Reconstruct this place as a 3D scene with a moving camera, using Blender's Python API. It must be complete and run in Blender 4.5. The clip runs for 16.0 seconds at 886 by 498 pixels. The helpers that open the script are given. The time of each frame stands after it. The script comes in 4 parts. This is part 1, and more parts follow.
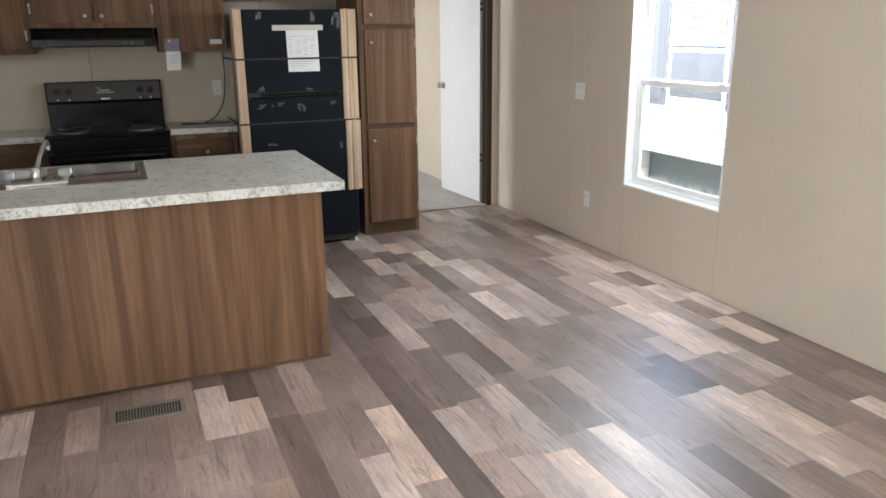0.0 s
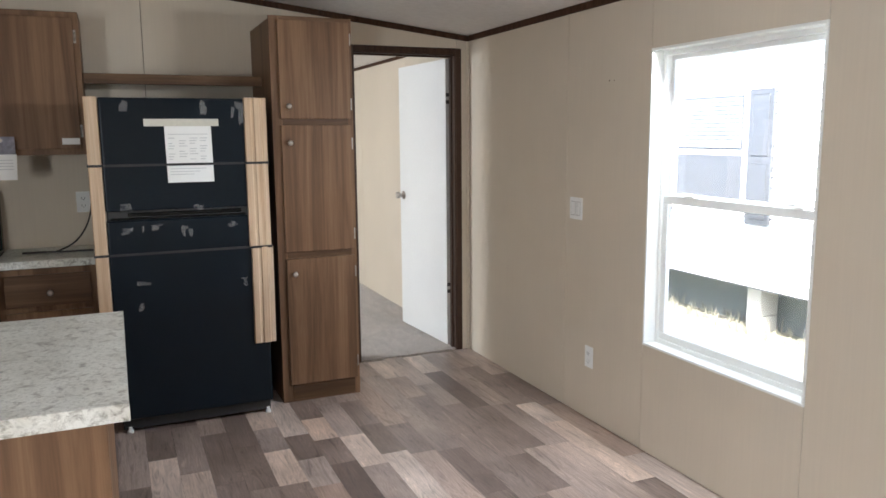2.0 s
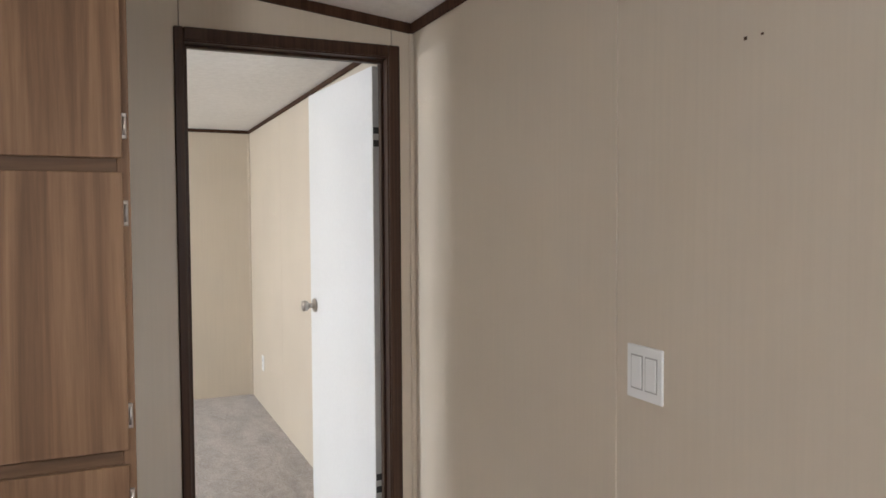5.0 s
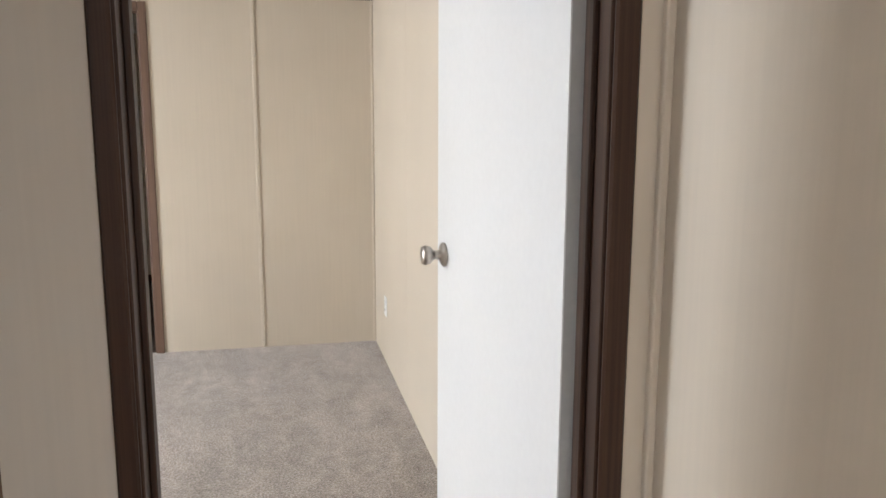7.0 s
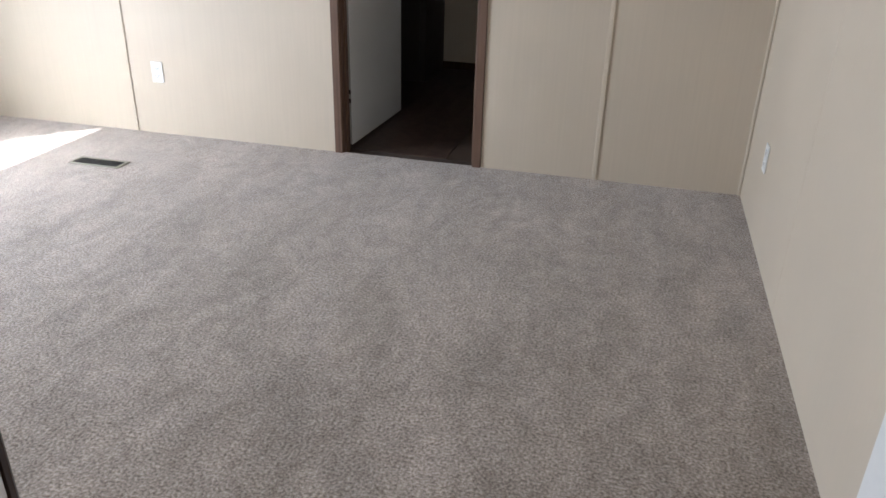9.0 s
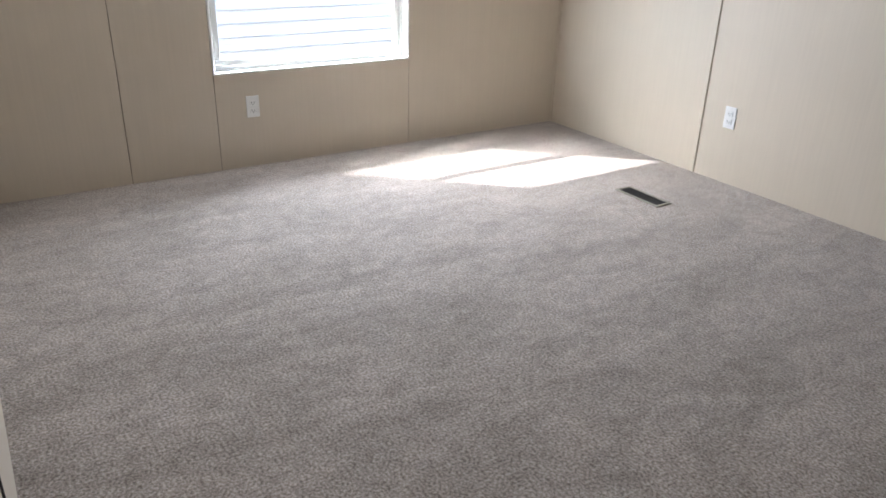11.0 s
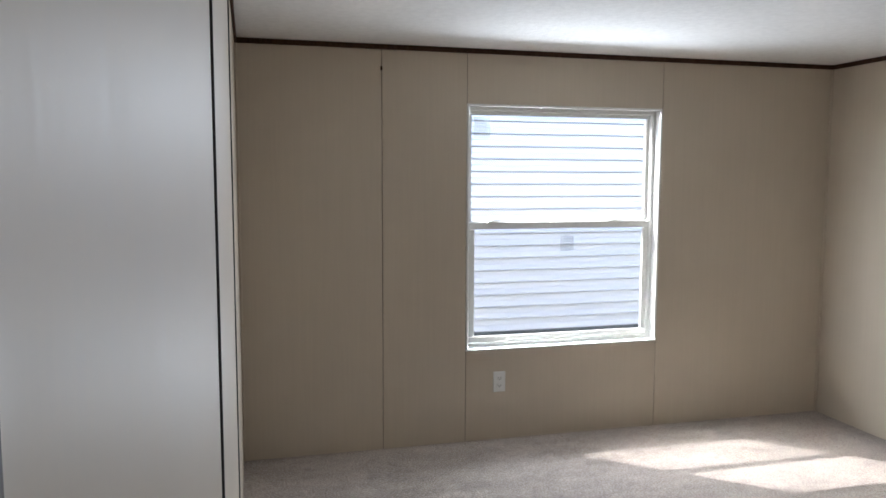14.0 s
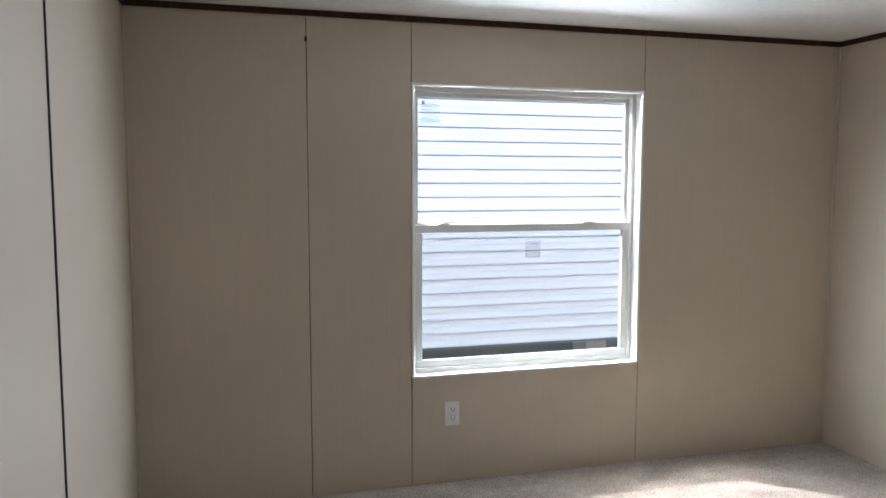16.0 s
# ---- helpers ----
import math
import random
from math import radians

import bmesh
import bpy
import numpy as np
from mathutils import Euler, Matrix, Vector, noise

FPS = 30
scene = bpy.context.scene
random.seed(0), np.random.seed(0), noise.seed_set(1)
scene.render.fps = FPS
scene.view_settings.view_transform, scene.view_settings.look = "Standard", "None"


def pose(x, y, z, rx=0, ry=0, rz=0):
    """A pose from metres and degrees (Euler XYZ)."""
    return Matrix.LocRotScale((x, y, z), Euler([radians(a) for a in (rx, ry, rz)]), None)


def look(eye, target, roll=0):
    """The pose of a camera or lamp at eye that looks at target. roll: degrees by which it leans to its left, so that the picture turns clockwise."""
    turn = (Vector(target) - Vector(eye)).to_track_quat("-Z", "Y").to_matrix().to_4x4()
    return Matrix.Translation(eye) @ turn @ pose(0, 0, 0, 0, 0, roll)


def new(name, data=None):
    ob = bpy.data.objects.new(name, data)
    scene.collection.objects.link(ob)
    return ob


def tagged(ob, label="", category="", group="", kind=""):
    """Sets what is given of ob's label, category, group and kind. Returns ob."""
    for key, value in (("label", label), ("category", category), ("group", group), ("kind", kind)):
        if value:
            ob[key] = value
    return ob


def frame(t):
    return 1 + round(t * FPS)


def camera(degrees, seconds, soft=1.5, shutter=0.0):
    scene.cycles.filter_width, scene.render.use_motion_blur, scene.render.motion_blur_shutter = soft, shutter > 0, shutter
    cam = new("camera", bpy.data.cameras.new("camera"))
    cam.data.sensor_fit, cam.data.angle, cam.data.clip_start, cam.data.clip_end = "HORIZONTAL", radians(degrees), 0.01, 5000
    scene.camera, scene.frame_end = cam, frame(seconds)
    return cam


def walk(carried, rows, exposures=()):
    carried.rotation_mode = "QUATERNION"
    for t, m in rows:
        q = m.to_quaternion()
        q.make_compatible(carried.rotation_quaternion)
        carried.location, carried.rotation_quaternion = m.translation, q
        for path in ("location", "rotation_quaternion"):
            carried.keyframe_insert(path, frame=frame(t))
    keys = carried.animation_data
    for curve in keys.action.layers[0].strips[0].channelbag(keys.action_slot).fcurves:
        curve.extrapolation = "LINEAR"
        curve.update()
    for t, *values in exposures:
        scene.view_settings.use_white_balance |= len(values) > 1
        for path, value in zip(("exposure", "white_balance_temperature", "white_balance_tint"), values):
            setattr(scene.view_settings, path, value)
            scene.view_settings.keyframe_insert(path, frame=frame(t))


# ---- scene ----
cam = camera(61.1, 16.0, soft=1.6)
PATH = [
    (0, (-3.102, -6.068, 1.526), (-2.354, -4.298, 0.974), -0.6),
    (0.5, (-2.875, -5.734, 1.542), (-2.105, -3.948, 1.078), -0.5),
    (1, (-2.681, -5.35, 1.541), (-1.901, -3.554, 1.132), -0.6),
    (1.5, (-2.476, -5.017, 1.54), (-1.692, -3.213, 1.178), -0.6),
    (2, (-2.226, -4.678, 1.505), (-1.439, -2.865, 1.203), -0.5),
    (2.5, (-2.08, -4.317, 1.507), (-1.282, -2.501, 1.253), -0.4),
    (3, (-1.855, -3.983, 1.461), (-1.055, -2.161, 1.266), -0.4),
    (3.5, (-1.638, -3.594, 1.469), (-0.832, -1.769, 1.323), -0.4),
    (4, (-1.462, -3.258, 1.513), (-0.651, -1.433, 1.404), -0.3),
    (4.2, (-1.364, -3.142, 1.481), (-0.552, -1.317, 1.384), -0.3),
    (6.3, (-0.720, -1.573, 1.429), (0.008, 0.288, 1.349), 0.0),
    (6.5, (-0.696, -1.421, 1.423), (-0.041, 0.466, 1.324), -0.0),
    (7, (-0.598, -1.084, 1.367), (-0.170, 0.844, 1.049), 0.2),
    (7.5, (-0.456, -0.790, 1.317), (-0.158, 1.079, 0.670), 0.4),
    (8, (-0.475, -0.521, 1.303), (-0.376, 1.315, 0.517), 0.8),
    (8.5, (-0.512, -0.280, 1.299), (-0.645, 1.532, 0.462), 1.7),
    (9, (-0.562, -0.080, 1.308), (-1.001, 1.672, 0.450), 1.5),
    (9.5, (-0.608, 0.072, 1.314), (-1.437, 1.666, 0.438), 0.8),
    (10, (-0.707, 0.13, 1.364), (-1.773, 1.573, 0.48), 1.2),
    (10.2, (-0.693, 0.175, 1.33), (-1.875, 1.537, 0.463), 1.2),
    (12.3, (-0.697, 0.207, 1.393), (-2.462, 0.784, 0.650), 0.6),
    (12.5, (-0.688, 0.212, 1.434), (-2.480, 0.762, 0.737), 0.3),
    (13, (-0.703, 0.199, 1.501), (-2.568, 0.722, 1.002), 0.5),
    (13.5, (-0.675, 0.169, 1.536), (-2.585, 0.672, 1.225), 0.1),
    (14, (-0.696, 0.164, 1.485), (-2.623, 0.662, 1.288), 0.2),
    (14.5, (-0.740, 0.172, 1.456), (-2.666, 0.678, 1.280), 0.2),
    (15, (-0.810, 0.246, 1.428), (-2.734, 0.764, 1.255), 0.1),
    (15.5, (-0.968, 0.421, 1.401), (-2.884, 0.971, 1.246), -0.0),
    (16, (-1.276, 0.536, 1.432), (-3.196, 1.065, 1.248), 0.1),
]
EXPOSURES = [(0, 3.95, 6100, 7), (2.0, 3.95, 6100, 8), (4.2, 3.95, 6200, 10), (6.3, 4.15, 6150, 10), (7.0, 4.15, 6150, 10), (8.0, 4.1, 6150, 10), (9.0, 3.55, 5700, 10), (10.2, 3.15, 5600, 10), (12.3, 2.65, 5950, 10), (13.2, 2.4, 5900, 10), (16, 2.3, 5800, 10)]
walk(cam, [(t, look(eye, target, roll)) for t, eye, target, roll in PATH], EXPOSURES)

# ---- daylight ----
SUN = Vector((0.63, 0.70, -1.0)).normalized()
world = bpy.data.worlds.new("sky")
scene.world = world
world.use_nodes = True
sky = world.node_tree.nodes.new("ShaderNodeTexSky")
sky.sky_type, sky.sun_disc = "NISHITA", False
sky.air_density, sky.dust_density, sky.ozone_density = 0.8, 2.4, 0.55
sky.sun_elevation, sky.sun_rotation = radians(46.7), radians(222.0)
world.node_tree.nodes["Background"].inputs["Strength"].default_value = 0.15
world.node_tree.links.new(sky.outputs[0], world.node_tree.nodes["Background"].inputs[0])
sun = new("sun", bpy.data.lights.new("sun", "SUN"))
sun.data.energy, sun.data.angle, sun.data.color = 1.7, radians(0.5), (1, 0.95, 0.87)
sun.matrix_world = look((-6, -8, 12), Vector((-6, -8, 12)) + SUN)


def window_light(name, eye, target, w, h, watts, spread=180):
    data = bpy.data.lights.new(name, "AREA")
    data.shape, data.size, data.size_y, data.energy, data.color = "RECTANGLE", w, h, watts, (0.93, 0.97, 1.0)
    data.spread = radians(spread)
    ob = new(name, data)
    ob.matrix_world = look(eye, target)
    return ob


# the living room's own windows, behind the walker
window_light("skylight_left", (-4.66, -6.4, 1.25), (0, -6.2, 1.0), 1.7, 1.3, 9)
window_light("skylight_right", (0.07, -6.4, 1.25), (-4, -6.2, 1.0), 0.88, 1.3, 5.0)

# added strip lamps that boost the sky light at the bedroom window's head and sill
window_light("fill_bedroom_head", (-4.592, 1.881, 1.842), (-2.0, 1.881, 0.60), 1.10, 0.014, 3.9, 155)
window_light("fill_bedroom_sill", (-4.592, 1.881, 0.540), (-2.0, 1.881, 0.56), 1.10, 0.014, 3.4)

# and one more added fill strip in the head of the kitchen window's opening
window_light("fill_kitchen_head", (0.006, -2.359, 1.854), (-1.6, -2.359, 0.7), 0.86, 0.014, 2.0, 160)


# ---- materials ----
class Nodes:
    def __init__(self, name, rough=0.5, metal=0.0):
        self.mat = bpy.data.materials.new(name)
        self.mat.use_nodes = True
        self.t = self.mat.node_tree
        self.bsdf = self.t.nodes["Principled BSDF"]
        self.bsdf.inputs["Roughness"].default_value = rough
        self.bsdf.inputs["Metallic"].default_value = metal

    def node(self, kind, **values):
        n = self.t.nodes.new(kind)
        for k, v in values.items():
            n.inputs[k.replace("_", " ")].default_value = v
        return n

    def link(self, a, b):
        self.t.links.new(a, b)

    def coords(self, scale=(1, 1, 1), source="Object", spread=0.0):
        c = self.t.nodes.new("ShaderNodeTexCoord")
        m = self.t.nodes.new("ShaderNodeMapping")
        m.inputs["Scale"].default_value = scale
        self.link(c.outputs[source], m.inputs["Vector"])
        if spread:
            info = self.t.nodes.new("ShaderNodeObjectInfo")
            mul = self.t.nodes.new("ShaderNodeMath")
            mul.operation = "MULTIPLY"
            mul.inputs[1].default_value = spread
            self.link(info.outputs["Random"], mul.inputs[0])
            self.link(mul.outputs[0], m.inputs["Location"])
        return m.outputs[0]

    def noise(self, vec, scale, detail=4.0, rough=0.55, distortion=0.0):
        n = self.node("ShaderNodeTexNoise", Scale=scale, Detail=detail, Roughness=rough, Distortion=distortion)
        self.link(vec, n.inputs["Vector"])
        return n.outputs["Fac"]

    def ramp(self, fac, stops):
        r = self.t.nodes.new("ShaderNodeValToRGB")
        while len(r.color_ramp.elements) < len(stops):
            r.color_ramp.elements.new(0.5)
        for e, (p, c) in zip(r.color_ramp.elements, stops):
            e.position, e.color = p, (*c, 1)
        self.link(fac, r.inputs[0])
        return r.outputs[0]

    def mix(self, fac, a, b, blend="MIX"):
        m = self.t.nodes.new("ShaderNodeMix")
        m.data_type, m.blend_type = "RGBA", blend
        for socket, v in ((m.inputs[0], fac), (m.inputs[6], a), (m.inputs[7], b)):
            if isinstance(v, (int, float)):
                socket.default_value = v
            elif isinstance(v, tuple):
                socket.default_value = (*v, 1)
            else:
                self.link(v, socket)
        return m.outputs[2]

    def color(self, c):
        if isinstance(c, tuple):
            self.bsdf.inputs["Base Color"].default_value = (*c, 1)
        else:
            self.link(c, self.bsdf.inputs["Base Color"])

    def bump(self, height, strength=0.3, distance=0.002):
        b = self.node("ShaderNodeBump", Strength=strength, Distance=distance)
        self.link(height, b.inputs["Height"])
        self.link(b.outputs[0], self.bsdf.inputs["Normal"])

    def rough(self, fac, low, high):
        m = self.t.nodes.new("ShaderNodeMapRange")
        m.inputs["To Min"].default_value, m.inputs["To Max"].default_value = low, high
        self.link(fac, m.inputs[0])
        self.link(m.outputs[0], self.bsdf.inputs["Roughness"])


def plain(name, c, rough=0.5, metal=0.0, grain=60.0, vary=0.08, relief=0.05):
    """A plain paint, plastic or metal with a little unevenness."""
    n = Nodes(name, rough, metal)
    v = n.coords()
    f = n.noise(v, grain, 3)
    g = n.noise(v, 3.0, 2)
    lo, hi = tuple(x * (1 - vary) for x in c), tuple(min(1, x * (1 + vary)) for x in c)
    n.color(n.mix(0.5, n.ramp(f, [(0.3, lo), (0.7, hi)]), n.ramp(g, [(0.3, lo), (0.7, hi)])))
    n.rough(g, max(0.02, rough - 0.07), min(1, rough + 0.07))
    n.bump(f, relief, 0.001)
    return n.mat


def wallboard(name, c):
    """Vinyl-faced wallboard with a faint linen weave."""
    n = Nodes(name, 0.55)
    v = n.coords()
    big = n.noise(v, 1.3, 3)
    up = n.noise(n.coords((90, 90, 2.5)), 1.0, 3)
    weave = n.noise(n.coords((260, 260, 260)), 1.0, 2)
    lo, hi = tuple(x * 0.93 for x in c), tuple(x * 1.05 for x in c)
    n.color(n.mix(0.35, n.ramp(big, [(0.3, lo), (0.7, hi)]), n.ramp(up, [(0.3, lo), (0.7, hi)])))
    n.rough(up, 0.42, 0.6)
    n.bump(n.mix(0.5, up, weave), 0.12, 0.0008)
    return n.mat


def woodprint(name, dark, mid, light, across=14.0, gloss=0.42, horizontal=False):
    """Wood-grain foil on board; the grain runs upright, or along x."""
    n = Nodes(name, gloss)
    s = (0.55, across, across) if horizontal else (across, across, 0.55)
    v = n.coords(s, spread=37.0)
    a = n.noise(v, 1.0, 5, 0.6, 0.6)
    fine = n.noise(n.coords(tuple(x * 9 for x in s), spread=11.0), 1.0, 4, 0.65)
    base = n.ramp(a, [(0.30, dark), (0.47, mid), (0.62, light), (0.74, mid)])
    n.color(n.mix(0.28, base, n.mix(1.0, base, n.ramp(fine, [(0.35, (0.45, 0.42, 0.4)), (0.6, (1, 1, 1))]), "MULTIPLY")))
    n.rough(fine, gloss - 0.06, gloss + 0.1)
    n.bump(fine, 0.12, 0.0006)
    return n.mat


def plank_mat():
    """Vinyl planks, each with its own tone and grain."""
    n = Nodes("vinyl_plank", 0.4)
    info = n.t.nodes.new("ShaderNodeObjectInfo")
    piece = n.t.nodes.new("ShaderNodeNewGeometry")
    total, part_of = n.t.nodes.new("ShaderNodeMath"), n.t.nodes.new("ShaderNodeMath")
    total.operation, part_of.operation = "ADD", "FRACT"
    n.link(info.outputs["Random"], total.inputs[0])
    n.link(piece.outputs["Random Per Island"], total.inputs[1])
    n.link(total.outputs[0], part_of.inputs[0])
    tone = n.ramp(part_of.outputs[0], [(0.0, (0.130, 0.094, 0.080)), (0.14, (0.297, 0.231, 0.198)), (0.28, (0.173, 0.129, 0.112)), (0.42, (0.398, 0.323, 0.282)),
                                       (0.54, (0.229, 0.172, 0.149)), (0.66, (0.496, 0.416, 0.371)), (0.76, (0.336, 0.244, 0.194)), (0.88, (0.657, 0.564, 0.501)), (1.0, (0.620, 0.481, 0.386))])
    a = n.noise(n.coords((16, 1.7, 4), spread=53.0), 1.0, 6, 0.62, 3.0)
    fine = n.noise(n.coords((120, 2.2, 20), spread=19.0), 1.0, 4, 0.6)
    blot = n.noise(n.coords((5, 2.2, 2), spread=71.0), 1.0, 3)
    c = n.mix(0.85, tone, n.mix(1.0, tone, n.ramp(a, [(0.30, (0.36, 0.33, 0.31)), (0.42, (0.8, 0.77, 0.75)), (0.5, (1.05, 1.03, 1.02)), (0.56, (0.78, 0.75, 0.73)), (0.70, (1.4, 1.37, 1.35))]), "MULTIPLY"))
    c = n.mix(0.3, c, n.mix(1.0, c, n.ramp(fine, [(0.35, (0.5, 0.48, 0.47)), (0.6, (1.15, 1.15, 1.15))]), "MULTIPLY"))
    c = n.mix(0.6, c, n.mix(1.0, c, n.ramp(blot, [(0.35, (0.68, 0.64, 0.62)), (0.65, (1.36, 1.33, 1.31))]), "MULTIPLY"))
    n.color(c)
    n.rough(fine, 0.36, 0.52)
    n.bsdf.inputs["Specular IOR Level"].default_value = 1.0
    n.bump(fine, 0.2, 0.0008)
    return n.mat


def carpet_mat():
    n = Nodes("carpet", 0.95)
    v = n.coords()
    tuft = n.noise(v, 118.0, 3, 0.6)
    clump = n.noise(v, 20.0, 5, 0.7)
    track = n.noise(n.coords((4.2, 1.6, 1)), 1.0, 4, 0.55, 0.8)
    swath = n.noise(n.coords((9.0, 5.0, 1)), 1.0, 5, 0.68, 1.6)
    c = n.ramp(tuft, [(0.30, (0.140, 0.113, 0.090)), (0.5, (0.350, 0.297, 0.255)), (0.70, (0.57, 0.503, 0.446))])
    c = n.mix(0.28, c, n.mix(1.0, c, n.ramp(clump, [(0.32, (0.55, 0.53, 0.51)), (0.65, (1.3, 1.3, 1.3))]), "MULTIPLY"))
    c = n.mix(0.5, c, n.mix(1.0, c, n.ramp(track, [(0.35, (0.72, 0.705, 0.695)), (0.6, (1.18, 1.18, 1.19))]), "MULTIPLY"))
    c = n.mix(0.45, c, n.mix(1.0, c, n.ramp(swath, [(0.36, (0.66, 0.645, 0.63)), (0.52, (1.0, 1.0, 1.0)), (0.64, (1.22, 1.22, 1.23))]), "MULTIPLY"))
    n.color(c)
    n.bsdf.inputs["Sheen Weight"].default_value = 0.55
    n.bsdf.inputs["Sheen Roughness"].default_value = 0.35
    n.bsdf.inputs["Specular IOR Level"].default_value = 0.15
    n.bump(n.mix(0.25, tuft, clump), 0.7, 0.010)
    return n.mat


def laminate_mat():
    """Pale granite-pattern laminate."""
    n = Nodes("granite_laminate", 0.32)
    v = n.coords()
    a = n.noise(v, 27.0, 6, 0.72, 0.6)
    b = n.noise(v, 75.0, 5, 0.7)
    s = n.noise(v, 8.0, 4, 0.6)
    c = n.ramp(a, [(0.30, (0.20, 0.19, 0.165)), (0.40, (0.44, 0.43, 0.39)), (0.50, (0.72, 0.72, 0.675)), (0.60, (0.62, 0.62, 0.575)), (0.72, (0.86, 0.86, 0.82))])
    c = n.mix(0.6, c, n.mix(1.0, c, n.ramp(b, [(0.34, (0.34, 0.33, 0.31)), (0.50, (1, 1, 1))]), "MULTIPLY"))
    c = n.mix(0.5, c, n.mix(1.0, c, n.ramp(s, [(0.35, (0.72, 0.7, 0.66)), (0.6, (1.08, 1.08, 1.08))]), "MULTIPLY"))
    n.color(c)
    n.rough(b, 0.25, 0.42)
    return n.mat


def ceiling_mat():
    n = Nodes("ceiling_board", 0.9)
    v = n.coords()
    a = n.noise(v, 26.0, 5, 0.65)
    b = n.noise(v, 2.0, 2)
    n.color(n.mix(0.5, n.ramp(a, [(0.35, (0.70, 0.68, 0.65)), (0.6, (0.82, 0.80, 0.77))]), n.ramp(b, [(0.3, (0.74, 0.72, 0.69)), (0.7, (0.80, 0.78, 0.75))])))
    n.bump(a, 0.6, 0.006)
    return n.mat


def grass_mat():
    n = Nodes("lawn", 0.95)
    v = n.coords()
    a = n.noise(v, 30.0, 5, 0.7)
    b = n.noise(v, 1.2, 4, 0.6)
    n.color(n.mix(0.5, n.ramp(a, [(0.3, (0.14, 0.13, 0.08)), (0.55, (0.33, 0.30, 0.22)), (0.75, (0.48, 0.45, 0.38))]),
                  n.ramp(b, [(0.35, (0.22, 0.21, 0.13)), (0.65, (0.38, 0.35, 0.28))])))
    n.bump(a, 0.8, 0.03)
    return n.mat


def glass_mat():
    n = Nodes("window_glass", 0.0)
    n.bsdf.inputs["Transmission Weight"].default_value = 1.0
    n.bsdf.inputs["IOR"].default_value = 1.2
    n.color((0.92, 0.935, 0.935))
    return n.mat


def see_through(name, c, share, rough=0.8, tint=1.0):
    """A fine mesh or thin film: part of it is open; tint: what the open part lets by."""
    n = Nodes(name, rough)
    n.color(c)
    out = n.t.nodes["Material Output"]
    tr = n.t.nodes.new("ShaderNodeBsdfTransparent")
    tr.inputs[0].default_value = (tint, tint, tint, 1)
    m = n.t.nodes.new("ShaderNodeMixShader")
    m.inputs[0].default_value = share
    n.link(tr.outputs[0], m.inputs[1])
    n.link(n.bsdf.outputs[0], m.inputs[2])
    n.link(m.outputs[0], out.inputs[0])
    return n.mat


M_WALL = wallboard("beige_wallboard", (0.585, 0.508, 0.405))
M_CORE = plain("wall_core", (0.20, 0.165, 0.13), 0.8)
M_CEIL = ceiling_mat()
M_TRIM = woodprint("dark_trim", (0.028, 0.012, 0.006), (0.050, 0.023, 0.0125), (0.074, 0.036, 0.020), 60.0, 0.66)
M_TRIM.node_tree.nodes["Principled BSDF"].inputs["Specular IOR Level"].default_value = 0.15
M_FRAME = woodprint("dark_frame", (0.022, 0.009, 0.0045), (0.040, 0.018, 0.0095), (0.060, 0.029, 0.016), 60.0, 0.42)
M_FRAME.node_tree.nodes["Principled BSDF"].inputs["Specular IOR Level"].default_value = 0.32
M_DOORTRIM = woodprint("brown_trim", (0.085, 0.045, 0.028), (0.125, 0.070, 0.045), (0.16, 0.092, 0.06), 60.0, 0.55)
M_CAB = woodprint("walnut_foil", (0.090, 0.047, 0.023), (0.158, 0.085, 0.044), (0.226, 0.129, 0.069), 13.0, 0.5)
M_CABH = woodprint("walnut_foil_level", (0.050, 0.024, 0.011), (0.100, 0.053, 0.026), (0.16, 0.090, 0.048), 11.0, 0.5, True)
for m in (M_CAB, M_CABH):
    m.node_tree.nodes["Principled BSDF"].inputs["Specular IOR Level"].default_value = 0.3
# darkened cabinet brown: shade put into the colour of recessed and covered parts
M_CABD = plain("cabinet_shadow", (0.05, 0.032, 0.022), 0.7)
M_PLANK = plank_mat()
M_CARPET = carpet_mat()
M_LAM = laminate_mat()
M_WHITE = plain("white_paint", (0.72, 0.72, 0.71), 0.45, vary=0.03)
M_EDGE = plain("door_edge_board", (0.42, 0.41, 0.39), 0.8)
M_VINYL = plain("white_vinyl", (0.78, 0.78, 0.75), 0.35, vary=0.03)
M_PLATE = plain("white_plastic", (0.80, 0.80, 0.78), 0.3, vary=0.02)
M_SLOT = plain("dark_slot", (0.03, 0.03, 0.03), 0.6)
M_BLACK = plain("black_enamel", (0.007, 0.0075, 0.008), 0.2, vary=0.1, relief=0.0)
M_BLACK.node_tree.nodes["Principled BSDF"].inputs["Specular IOR Level"].default_value = 0.3
M_FRIDGE = plain("black_fridge_steel", (0.006, 0.010, 0.015), 0.33, vary=0.15, grain=900.0, relief=0.12)
M_FRIDGE.node_tree.nodes["Principled BSDF"].inputs["Specular IOR Level"].default_value = 0.17
M_BLACKP = plain("black_plastic", (0.02, 0.02, 0.021), 0.45, vary=0.2)
M_PANEL = plain("grey_panel", (0.07, 0.068, 0.062), 0.3)
M_STEEL = plain("stainless", (0.60, 0.59, 0.57), 0.25, 1.0, vary=0.05)
M_CHROME = plain("chrome", (0.80, 0.80, 0.80), 0.10, 1.0, vary=0.03)
M_NICKEL = plain("nickel", (0.50, 0.46, 0.42), 0.32, 1.0, vary=0.05)
M_CARD = woodprint("tan_board", (0.46, 0.31, 0.19), (0.58, 0.42, 0.28), (0.66, 0.51, 0.36), 30.0, 0.75)
M_PAPER = plain("paper", (0.82, 0.82, 0.80), 0.8, vary=0.02)
